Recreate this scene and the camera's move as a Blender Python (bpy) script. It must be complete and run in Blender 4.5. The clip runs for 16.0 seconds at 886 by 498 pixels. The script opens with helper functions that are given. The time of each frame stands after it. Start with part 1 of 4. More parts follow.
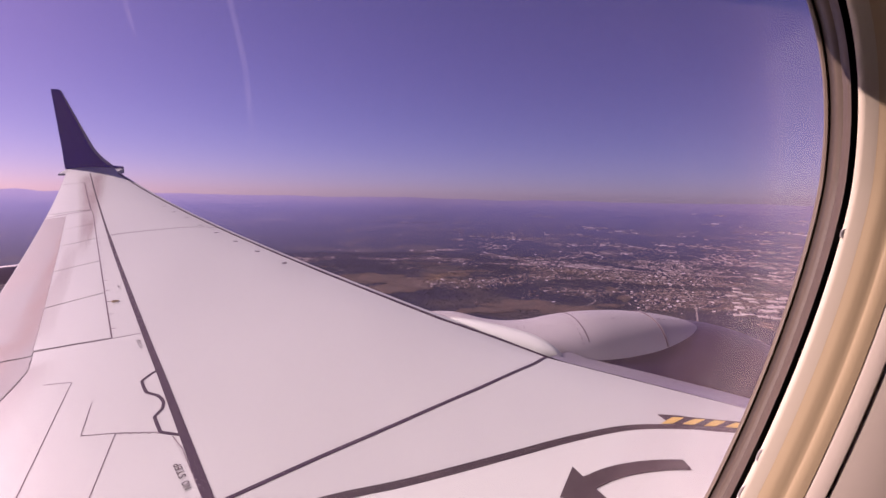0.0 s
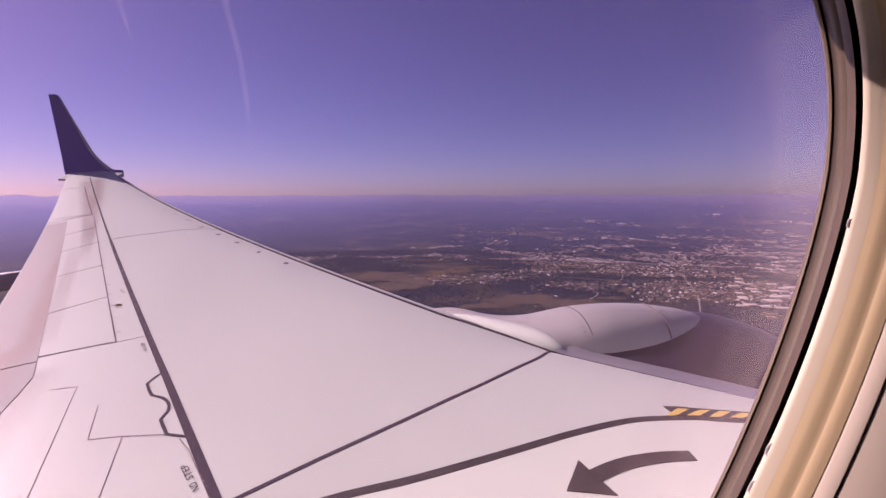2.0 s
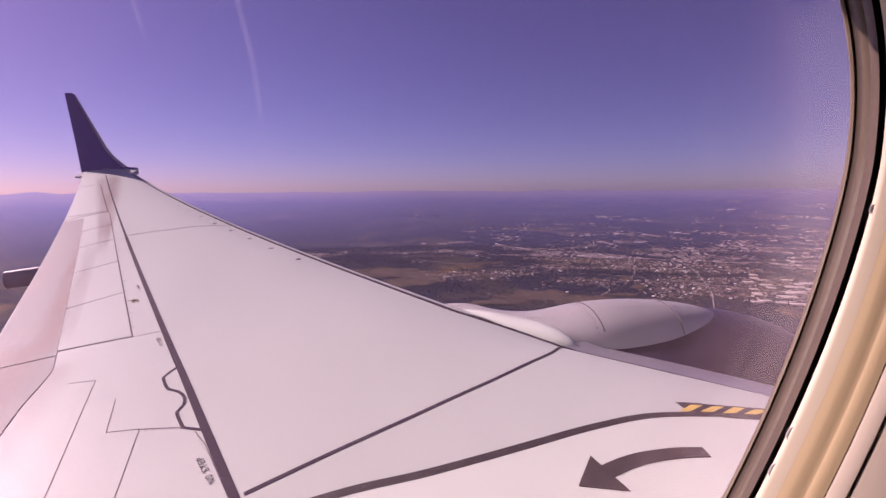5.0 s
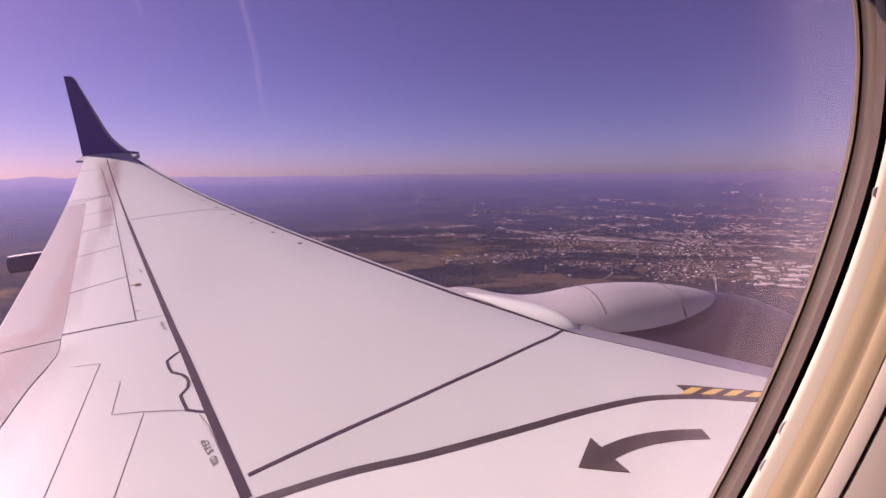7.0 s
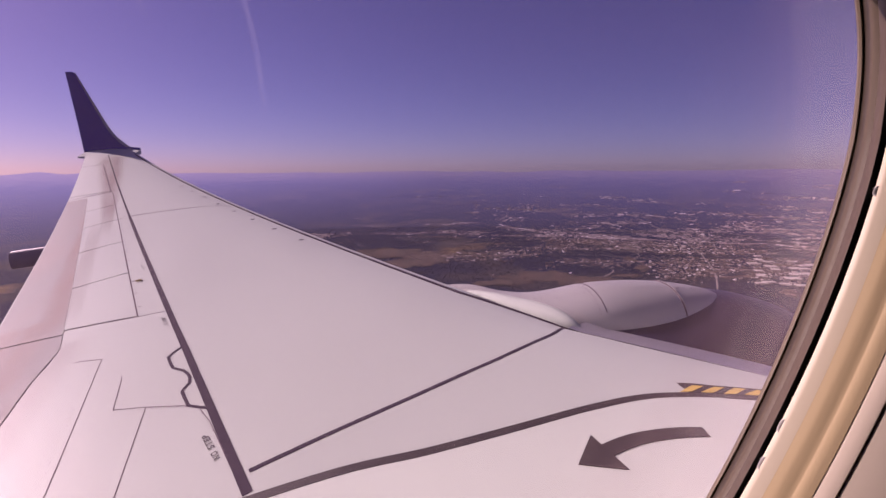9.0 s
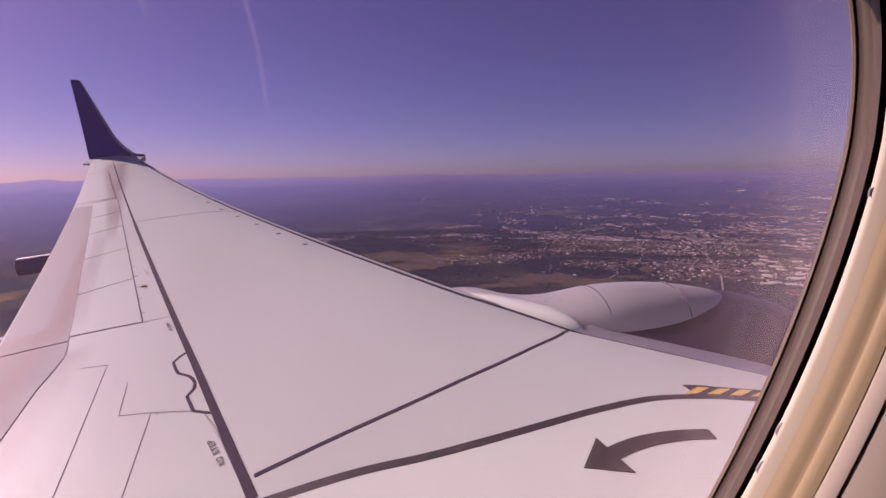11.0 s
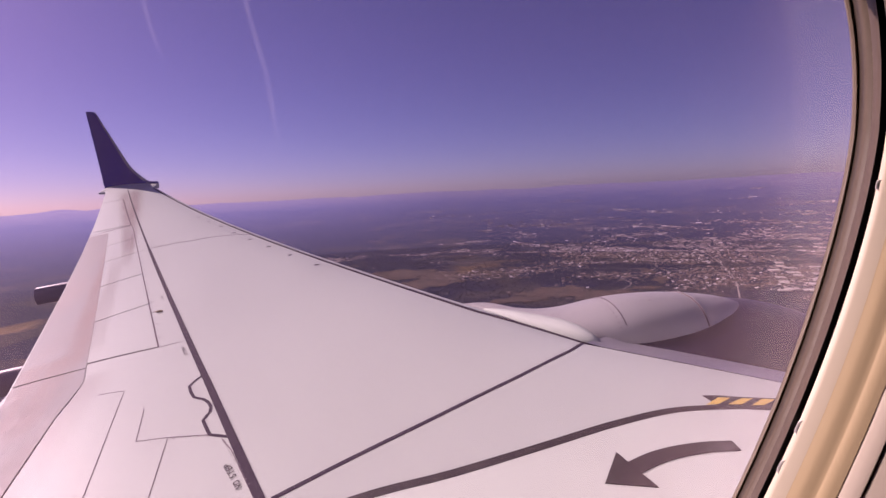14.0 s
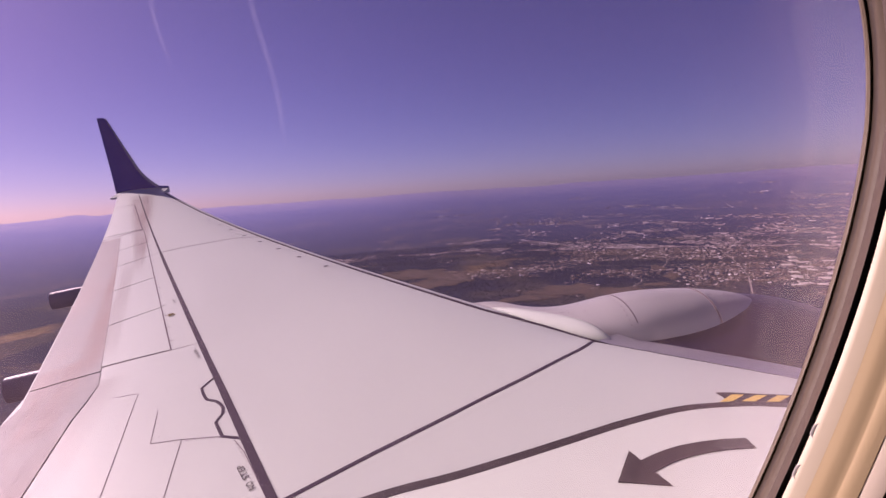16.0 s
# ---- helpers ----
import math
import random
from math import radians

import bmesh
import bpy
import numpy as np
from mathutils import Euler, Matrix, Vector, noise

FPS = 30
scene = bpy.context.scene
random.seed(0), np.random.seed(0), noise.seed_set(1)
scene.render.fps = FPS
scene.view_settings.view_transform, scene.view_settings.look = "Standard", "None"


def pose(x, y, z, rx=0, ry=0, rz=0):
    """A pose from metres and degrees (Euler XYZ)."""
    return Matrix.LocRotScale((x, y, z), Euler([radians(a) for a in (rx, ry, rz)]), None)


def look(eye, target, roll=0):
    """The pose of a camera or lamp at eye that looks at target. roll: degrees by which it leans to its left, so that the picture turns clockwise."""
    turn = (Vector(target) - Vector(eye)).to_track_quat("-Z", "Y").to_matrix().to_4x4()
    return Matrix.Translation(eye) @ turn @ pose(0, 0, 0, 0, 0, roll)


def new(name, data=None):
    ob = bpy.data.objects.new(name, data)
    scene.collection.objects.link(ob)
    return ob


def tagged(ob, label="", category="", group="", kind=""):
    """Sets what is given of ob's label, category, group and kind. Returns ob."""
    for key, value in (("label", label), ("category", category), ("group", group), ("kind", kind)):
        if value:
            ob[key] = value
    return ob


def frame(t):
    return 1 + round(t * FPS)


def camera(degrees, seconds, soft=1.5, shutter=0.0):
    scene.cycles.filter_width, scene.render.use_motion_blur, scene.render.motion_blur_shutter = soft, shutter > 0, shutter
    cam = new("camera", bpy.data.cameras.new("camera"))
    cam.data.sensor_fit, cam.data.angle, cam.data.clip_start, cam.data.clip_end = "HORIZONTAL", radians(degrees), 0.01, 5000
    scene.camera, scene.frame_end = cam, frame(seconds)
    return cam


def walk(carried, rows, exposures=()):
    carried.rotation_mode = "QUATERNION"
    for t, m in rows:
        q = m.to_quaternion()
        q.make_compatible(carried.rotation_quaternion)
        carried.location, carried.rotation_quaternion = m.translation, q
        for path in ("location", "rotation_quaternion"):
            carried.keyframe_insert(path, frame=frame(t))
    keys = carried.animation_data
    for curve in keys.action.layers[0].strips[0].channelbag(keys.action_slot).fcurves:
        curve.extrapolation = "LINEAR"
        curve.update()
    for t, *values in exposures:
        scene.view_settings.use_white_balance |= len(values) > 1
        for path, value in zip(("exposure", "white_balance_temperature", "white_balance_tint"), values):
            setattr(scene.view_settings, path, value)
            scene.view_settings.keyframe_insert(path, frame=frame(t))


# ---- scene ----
cam = camera(83.4, 16.0)
ROWS = (
    (0, -0.0023, -0.0007, 0.0043, -13.95, -6.19, -1.15),
    (0.5, -0.0022, -0.0002, 0.0044, -14.00, -6.46, -0.79),
    (1, -0.0020, 0.0002, 0.0046, -14.05, -6.80, -0.43),
    (1.5, -0.0019, 0.0007, 0.0048, -14.08, -6.83, -0.25),
    (2, -0.0018, 0.0011, 0.0049, -13.94, -6.59, 0.14),
    (2.5, -0.0036, 0.0001, 0.0043, -13.67, -6.38, 0.12),
    (3, -0.0053, -0.0009, 0.0037, -13.37, -6.20, 0.05),
    (3.5, -0.0070, -0.0019, 0.0032, -13.15, -6.39, 0.15),
    (4, -0.0087, -0.0029, 0.0026, -12.95, -6.62, 0.28),
    (6.5, 0.0010, 0.0036, 0.0022, -12.50, -8.25, 0.44),
    (7, 0.0029, 0.0049, 0.0021, -12.46, -8.92, 0.53),
    (7.5, 0.0029, 0.0048, 0.0021, -12.46, -9.31, 0.45),
    (8, 0.0029, 0.0047, 0.0021, -12.52, -9.16, 0.17),
    (8.5, 0.0028, 0.0046, 0.0022, -12.39, -9.15, 0.19),
    (9, 0.0028, 0.0044, 0.0022, -12.30, -9.25, 0.34),
    (11.5, 0.0067, 0.0037, 0.0031, -11.80, -8.73, 1.22),
    (12, 0.0075, 0.0036, 0.0033, -11.64, -8.27, 1.65),
    (12.5, 0.0070, 0.0030, 0.0025, -11.55, -7.01, 2.05),
    (13, 0.0065, 0.0025, 0.0018, -11.30, -6.81, 2.37),
    (13.5, 0.0060, 0.0019, 0.0011, -11.08, -6.90, 2.65),
    (14, 0.0055, 0.0014, 0.0004, -10.98, -6.95, 2.91),
    (14.5, 0.0062, 0.0020, 0.0004, -10.86, -6.91, 3.05),
    (15, 0.0069, 0.0027, 0.0005, -10.73, -6.89, 3.17),
    (15.5, 0.0076, 0.0034, 0.0006, -10.43, -6.83, 3.49),
    (16, 0.0083, 0.0040, 0.0007, -10.08, -6.95, 3.89),
)
walk(cam, [(t, pose(x, y, z, 90 + pitch, roll, yaw)) for t, x, y, z, yaw, pitch, roll in ROWS],
     exposures=[(t, e, 6600, 58) for t, e in ((0.0, 0.48), (4.0, 0.5), (7.5, 0.46), (8.5, 0.33), (9.0, 0.26), (11.5, 0.16), (12.5, 0.30), (13.5, 0.39), (16.0, 0.41))])

# ---- world and sun ----
SUN_AZ, SUN_EL = -51.0, 33.0      # degrees from straight out of the window towards the tail; above the horizon
world = bpy.data.worlds.new("world")
scene.world = world
world.use_nodes = True
wn = world.node_tree
sky = wn.nodes.new("ShaderNodeTexSky")
sky.sky_type, sky.sun_disc = "NISHITA", False
sky.sun_elevation, sky.sun_rotation = radians(SUN_EL), radians(SUN_AZ)
sky.altitude, sky.air_density, sky.dust_density, sky.ozone_density = 3500.0, 0.84, 9.0, 2.6
hue = wn.nodes.new("ShaderNodeMix")      # violet cast multiplied into the sky's own colour, weaker near the horizon
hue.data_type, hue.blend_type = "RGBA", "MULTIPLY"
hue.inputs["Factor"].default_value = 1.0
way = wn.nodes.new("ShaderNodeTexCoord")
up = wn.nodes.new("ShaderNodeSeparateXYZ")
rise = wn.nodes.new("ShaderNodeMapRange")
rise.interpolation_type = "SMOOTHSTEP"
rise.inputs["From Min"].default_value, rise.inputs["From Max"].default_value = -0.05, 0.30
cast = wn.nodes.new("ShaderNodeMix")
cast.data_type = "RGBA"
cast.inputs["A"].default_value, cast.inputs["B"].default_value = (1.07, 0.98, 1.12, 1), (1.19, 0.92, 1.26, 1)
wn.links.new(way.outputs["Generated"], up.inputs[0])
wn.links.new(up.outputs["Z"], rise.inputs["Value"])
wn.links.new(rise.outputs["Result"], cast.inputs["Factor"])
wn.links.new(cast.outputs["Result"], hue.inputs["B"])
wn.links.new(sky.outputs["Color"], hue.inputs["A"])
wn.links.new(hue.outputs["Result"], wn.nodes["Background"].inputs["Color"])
wn.nodes["Background"].inputs["Strength"].default_value = 0.043
sun_way = Vector((math.sin(radians(SUN_AZ)) * math.cos(radians(SUN_EL)), math.cos(radians(SUN_AZ)) * math.cos(radians(SUN_EL)), math.sin(radians(SUN_EL))))
sun = new("sun", bpy.data.lights.new("sun", "SUN"))
sun.data.energy, sun.data.angle, sun.data.color = 4.35, radians(0.53), (1.0, 0.96, 0.80)
sun.matrix_world = look(sun_way * 50, (0, 0, 0))


# ---- materials ----
def brown_streak(nt, co, paint, streak_colour, x0, y0, x1, y1, w0, w1, depth, freq):
    """A soft-edged brownish streak on paint, along a line in plan that widens from w0 to w1, broken by noise drawn out
    along it.
    """
    L = nt.links
    span = math.hypot(x1 - x0, y1 - y0)
    ux, uy = (x1 - x0) / span, (y1 - y0) / span

    def node(op, *vals):
        n = nt.nodes.new("ShaderNodeMath")
        n.operation = op
        for k, v in enumerate(vals):
            if isinstance(v, (int, float)):
                n.inputs[k].default_value = v
            else:
                L.new(v, n.inputs[k])
        return n.outputs[0]

    sp = nt.nodes.new("ShaderNodeSeparateXYZ")
    L.new(co.outputs["Object"], sp.inputs[0])
    dx, dy = node("SUBTRACT", sp.outputs["X"], x0), node("SUBTRACT", sp.outputs["Y"], y0)
    along = node("ADD", node("MULTIPLY", dx, ux), node("MULTIPLY", dy, uy))
    across = node("SUBTRACT", node("MULTIPLY", dx, uy), node("MULTIPLY", dy, ux))
    cb = nt.nodes.new("ShaderNodeCombineXYZ")
    L.new(node("MULTIPLY", along, 0.5 * freq), cb.inputs["X"])
    L.new(node("MULTIPLY", across, 5 * freq), cb.inputs["Y"])
    no = nt.nodes.new("ShaderNodeTexNoise")
    no.inputs["Scale"].default_value, no.inputs["Detail"].default_value = 1.0, 5
    L.new(cb.outputs[0], no.inputs["Vector"])
    width = node("MULTIPLY_ADD", along, (w1 - w0) / span, w0)
    edge = node("DIVIDE", node("ABSOLUTE", across), node("MAXIMUM", width, 0.01))
    body = nt.nodes.new("ShaderNodeMapRange")
    body.interpolation_type = "SMOOTHSTEP"
    body.inputs["From Min"].default_value, body.inputs["From Max"].default_value = 1.15, 0.35
    L.new(edge, body.inputs["Value"])
    ends = []
    for lo, hi in ((-0.02 * span, 0.12 * span), (1.02 * span, 0.75 * span)):
        r = nt.nodes.new("ShaderNodeMapRange")
        r.interpolation_type = "SMOOTHSTEP"
        r.inputs["From Min"].default_value, r.inputs["From Max"].default_value = lo, hi
        L.new(along, r.inputs["Value"])
        ends.append(r.outputs["Result"])
    patch = nt.nodes.new("ShaderNodeMapRange")
    patch.inputs["From Min"].default_value, patch.inputs["From Max"].default_value = 0.30, 0.62
    patch.inputs["To Min"].default_value = 0.5
    L.new(no.outputs["Fac"], patch.inputs["Value"])
    fac = node("MULTIPLY", node("MULTIPLY", body.outputs["Result"], patch.outputs["Result"]), node("MULTIPLY", node("MULTIPLY", ends[0], ends[1]), depth))
    mix = nt.nodes.new("ShaderNodeMix")
    mix.data_type = "RGBA"
    L.new(fac, mix.inputs["Factor"])
    L.new(paint, mix.inputs["A"])
    mix.inputs["B"].default_value = (*streak_colour, 1)
    return mix.outputs["Result"]


def material(name, colour, rough=0.5, metal=0.0, second=None, scale=3.0, amount=0.5, grain=60.0, bump=0.0, coat=0.0, spec=0.5, stretch=(1, 1, 1), streaks=(), streak_colour=(0.31, 0.275, 0.24)):
    """Painted or moulded surface: two colours mixed by broad stains, fine grain in gloss and relief."""
    m = bpy.data.materials.new(name)
    m.use_nodes = True
    nt, L = m.node_tree, m.node_tree.links
    b = nt.nodes["Principled BSDF"]
    b.inputs["Metallic"].default_value = metal
    b.inputs["Coat Weight"].default_value = coat
    b.inputs["Coat Roughness"].default_value = 0.08
    b.inputs["Specular IOR Level"].default_value = spec
    co = nt.nodes.new("ShaderNodeTexCoord")
    mp = nt.nodes.new("ShaderNodeMapping")
    mp.inputs["Scale"].default_value = stretch
    L.new(co.outputs["Object"], mp.inputs["Vector"])
    n1 = nt.nodes.new("ShaderNodeTexNoise")
    n1.inputs["Scale"].default_value, n1.inputs["Detail"].default_value = scale, 5
    n2 = nt.nodes.new("ShaderNodeTexNoise")
    n2.inputs["Scale"].default_value, n2.inputs["Detail"].default_value = grain, 3
    for n in (n1, n2):
        L.new(mp.outputs["Vector"], n.inputs["Vector"])
    ramp = nt.nodes.new("ShaderNodeMapRange")
    ramp.inputs["From Min"].default_value, ramp.inputs["From Max"].default_value = 0.4, 0.75
    ramp.inputs["To Max"].default_value = amount
    L.new(n1.outputs["Fac"], ramp.inputs["Value"])
    mix = nt.nodes.new("ShaderNodeMix")
    mix.data_type = "RGBA"
    mix.inputs["A"].default_value = (*colour, 1)
    mix.inputs["B"].default_value = (*(second or [c * 0.85 for c in colour]), 1)
    L.new(ramp.outputs["Result"], mix.inputs["Factor"])
    paint = mix.outputs["Result"]
    for (x0, y0), (x1, y1), w0, w1, depth, freq in streaks:
        paint = brown_streak(nt, co, paint, streak_colour, x0, y0, x1, y1, w0, w1, depth, freq)
    L.new(paint, b.inputs["Base Color"])
    rr = nt.nodes.new("ShaderNodeMapRange")
    rr.inputs["To Min"].default_value, rr.inputs["To Max"].default_value = rough * 0.8, min(1, rough * 1.25)
    L.new(n2.outputs["Fac"], rr.inputs["Value"])
    L.new(rr.outputs["Result"], b.inputs["Roughness"])
    if bump:
        bp = nt.nodes.new("ShaderNodeBump")
        bp.inputs["Strength"].default_value, bp.inputs["Distance"].default_value = bump, 0.01
        L.new(n2.outputs["Fac"], bp.inputs["Height"])
        L.new(bp.outputs["Normal"], b.inputs["Normal"])
    return m


# first streak: brownish tone that tapers inboard from the winglet's foot
WING = material("wing_paint", (0.55, 0.61, 0.54), 0.44, second=(0.49, 0.54, 0.48), scale=0.9, amount=0.6, grain=25, stretch=(1, 0.35, 1), spec=0.09,
                streaks=(((-5.45, 14.3), (-2.85, 7.0), 0.34, 0.05, 1.0, 1.0), ((-2.12, 4.35), (-3.4, 8.2), 0.10, 0.10, 0.45, 1.5), ((-2.05, 4.1), (-1.75, 2.3), 0.28, 0.20, 0.45, 1.5)))
FLAPP = material("flap_paint", (0.28, 0.29, 0.272), 0.55, second=(0.35, 0.29, 0.255), scale=1.2, amount=0.8, grain=25, stretch=(1, 0.3, 1), spec=0.12,
                 streaks=(((-2.12, 4.2), (-3.9, 9.3), 0.20, 0.12, 0.85, 2.0), ((-2.5, 4.6), (-2.08, 3.2), 0.30, 0.16, 0.7, 2.0)), streak_colour=(0.27, 0.20, 0.175))
PAINT = material("pylon_paint", (0.43, 0.43, 0.41), 0.38, second=(0.38, 0.38, 0.36), scale=2.5, amount=0.7, grain=30)
WHITE = material("white_paint", (0.65, 0.72, 0.62), 0.36, second=(0.60, 0.66, 0.57), scale=2.0)
NAVY = material("navy_paint", (0.030, 0.028, 0.28), 0.25, second=(0.036, 0.033, 0.30), scale=2.0, coat=0.3)
COWL = material("cowl_paint", (0.020, 0.016, 0.045), 0.35, second=(0.03, 0.025, 0.06), scale=2.0)
METAL = material("bare_metal", (0.50, 0.50, 0.52), 0.38, metal=0.6, second=(0.42, 0.42, 0.45), scale=3.0, grain=15)
SEALANT = material("dark_sealant", (0.05, 0.038, 0.057), 0.75, second=(0.06, 0.047, 0.064), scale=6, amount=0.8, spec=0.08)
GROOVE = material("panel_gap", (0.17, 0.135, 0.15), 0.8, scale=8, spec=0.1)
BLACKP = material("black_marking", (0.028, 0.022, 0.023), 0.65, second=(0.055, 0.045, 0.042), scale=9, amount=0.8)
YELLOW = material("yellow_marking", (0.78, 0.56, 0.12), 0.5, second=(0.70, 0.48, 0.10), scale=9)
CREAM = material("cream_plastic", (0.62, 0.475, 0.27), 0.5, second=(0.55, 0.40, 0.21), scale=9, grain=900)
# paler copy of the cream, with the lip's sheen put into the colour
CREAM_SHINE = material("lit_cream_plastic", (0.72, 0.63, 0.46), 0.4, second=(0.68, 0.58, 0.42), scale=14, grain=900)
RUBBER = material("black_rubber", (0.018, 0.015, 0.013), 0.6, scale=30)
PALESEAL = material("pale_seal_edge", (0.17, 0.125, 0.078), 0.55, second=(0.12, 0.085, 0.055), scale=30, grain=300)
PINKSEAL = material("pinkish_seal", (0.105, 0.072, 0.048), 0.55, second=(0.075, 0.050, 0.035), scale=30, grain=300)
DARKBROWN = material("dark_brown_band", (0.055, 0.038, 0.024), 0.5, scale=40, grain=300)
# grey darkened: the shade behind the trailing edge is put into the colour
SHADED_FAIRING = material("shaded_fairing_grey", (0.22, 0.20, 0.26), 0.45, second=(0.18, 0.16, 0.21), scale=3)
BROWN = material("brown_seal", (0.105, 0.074, 0.044), 0.55, second=(0.07, 0.048, 0.03), scale=40, grain=300)
LINING = material("cabin_lining", (0.70, 0.60, 0.47), 0.6, scale=5, grain=400)
CARPET = material("carpet", (0.06, 0.06, 0.09), 0.95, scale=5, grain=300, bump=0.3)
ROOF = material("pale_roof", (0.55, 0.51, 0.46), 0.7, second=(0.30, 0.27, 0.25), scale=0.3, amount=0.9)
RIVET = material("rivet_paint", (0.35, 0.30, 0.32), 0.6, scale=20)
CLIP = material("white_plastic", (0.75, 0.72, 0.68), 0.4, scale=30)
CLEAR_DOT = material("brass_eye", (0.42, 0.33, 0.14), 0.45, metal=0.2, scale=20)


# pale scatter standing in for reflections and glare near the pane's rim
PANE_GLARE = 0.12


def pane_material():
    m = bpy.data.materials.new("window_acrylic")
    m.use_nodes = True
    nt, L = m.node_tree, m.node_tree.links
    nt.nodes.remove(nt.nodes["Principled BSDF"])
    out = nt.nodes["Material Output"]
    tr, gl, df = (nt.nodes.new("ShaderNodeBsdf" + k) for k in ("Transparent", "Glossy", "Translucent"))
    tr.inputs["Color"].default_value = (0.95, 0.93, 0.96, 1)
    gl.inputs["Roughness"].default_value = 0.24
    df.inputs["Color"].default_value = (0.92, 0.62, 0.62, 1)
    lw = nt.nodes.new("ShaderNodeLayerWeight")
    pw = nt.nodes.new("ShaderNodeMath")
    pw.operation = "POWER"
    pw.inputs[1].default_value = 5.0
    fr = nt.nodes.new("ShaderNodeMapRange")
    fr.inputs["To Min"].default_value = 0.022
    lw.inputs["Blend"].default_value = 0.5
    L.new(lw.outputs["Facing"], pw.inputs[0])
    L.new(pw.outputs[0], fr.inputs["Value"])
    co = nt.nodes.new("ShaderNodeTexCoord")
    at = nt.nodes.new("ShaderNodeAttribute")
    at.attribute_name = "rim"
    sp, cb = nt.nodes.new("ShaderNodeSeparateXYZ"), nt.nodes.new("ShaderNodeCombineXYZ")
    L.new(co.outputs["Object"], sp.inputs[0])
    L.new(at.outputs["Fac"], cb.inputs["X"])
    L.new(sp.outputs["Z"], cb.inputs["Z"])

    def streaks(across, along, lo, hi, low, high):
        """Lines of reflected glare along the rim, put in as noise."""
        mp = nt.nodes.new("ShaderNodeMapping")
        mp.inputs["Scale"].default_value = (across, 1, along)
        no = nt.nodes.new("ShaderNodeTexNoise")
        no.inputs["Scale"].default_value, no.inputs["Detail"].default_value = 1.0, 3
        vary = nt.nodes.new("ShaderNodeMapRange")
        vary.inputs["From Min"].default_value, vary.inputs["From Max"].default_value = lo, hi
        vary.inputs["To Min"].default_value, vary.inputs["To Max"].default_value = low, high
        L.new(cb.outputs[0], mp.inputs["Vector"])
        L.new(mp.outputs["Vector"], no.inputs["Vector"])
        L.new(no.outputs["Fac"], vary.inputs["Value"])
        return vary.outputs["Result"]

    rim_glare = nt.nodes.new("ShaderNodeValToRGB")
    rim_glare.color_ramp.interpolation = "EASE"
    e = rim_glare.color_ramp.elements
    while len(e) < 6:
        e.new(0.5)
    for k, (pos, v) in enumerate(((0.50, 0.0), (0.68, 0.10), (0.76, 0.34), (0.80, 0.42), (0.90, 0.72), (0.99, 1.0))):
        e[k].position, e[k].color = pos, (v, v, v, 1)
    L.new(at.outputs["Fac"], rim_glare.inputs["Fac"])
    both = nt.nodes.new("ShaderNodeMath")
    both.operation = "MULTIPLY"
    L.new(streaks(22, 3.5, 0.36, 0.66, 0.5, 1.25), both.inputs[0])
    L.new(streaks(75, 2.0, 0.34, 0.66, 0.75, 1.2), both.inputs[1])
    much = nt.nodes.new("ShaderNodeMath")
    much.operation = "MULTIPLY"
    much.inputs[1].default_value = PANE_GLARE
    L.new(both.outputs[0], much.inputs[0])
    streak = nt.nodes.new("ShaderNodeMath")
    streak.operation = "MULTIPLY_ADD"
    # even scatter everywhere: a veil standing in for haze over the view
    streak.inputs[2].default_value = 0.013
    L.new(much.outputs[0], streak.inputs[0])
    height = nt.nodes.new("ShaderNodeMapRange")      # less of the glare towards the top
    height.interpolation_type = "SMOOTHSTEP"
    height.inputs["From Min"].default_value, height.inputs["From Max"].default_value = 0.075, -0.006
    height.inputs["To Min"].default_value, height.inputs["To Max"].default_value = 0.22, 1.0
    L.new(sp.outputs["Z"], height.inputs["Value"])
    lower = nt.nodes.new("ShaderNodeMath")
    lower.operation = "MULTIPLY"
    L.new(rim_glare.outputs["Color"], lower.inputs[0])
    L.new(height.outputs["Result"], lower.inputs[1])
    L.new(lower.outputs[0], streak.inputs[1])
    m1, m2 = nt.nodes.new("ShaderNodeMixShader"), nt.nodes.new("ShaderNodeMixShader")
    L.new(streak.outputs[0], m1.inputs["Fac"])
    L.new(tr.outputs[0], m1.inputs[1])
    L.new(df.outputs[0], m1.inputs[2])
    L.new(fr.outputs["Result"], m2.inputs["Fac"])
    L.new(m1.outputs[0], m2.inputs[1])
    L.new(gl.outputs[0], m2.inputs[2])
    L.new(m2.outputs[0], out.inputs["Surface"])
    return m


PANE = pane_material()


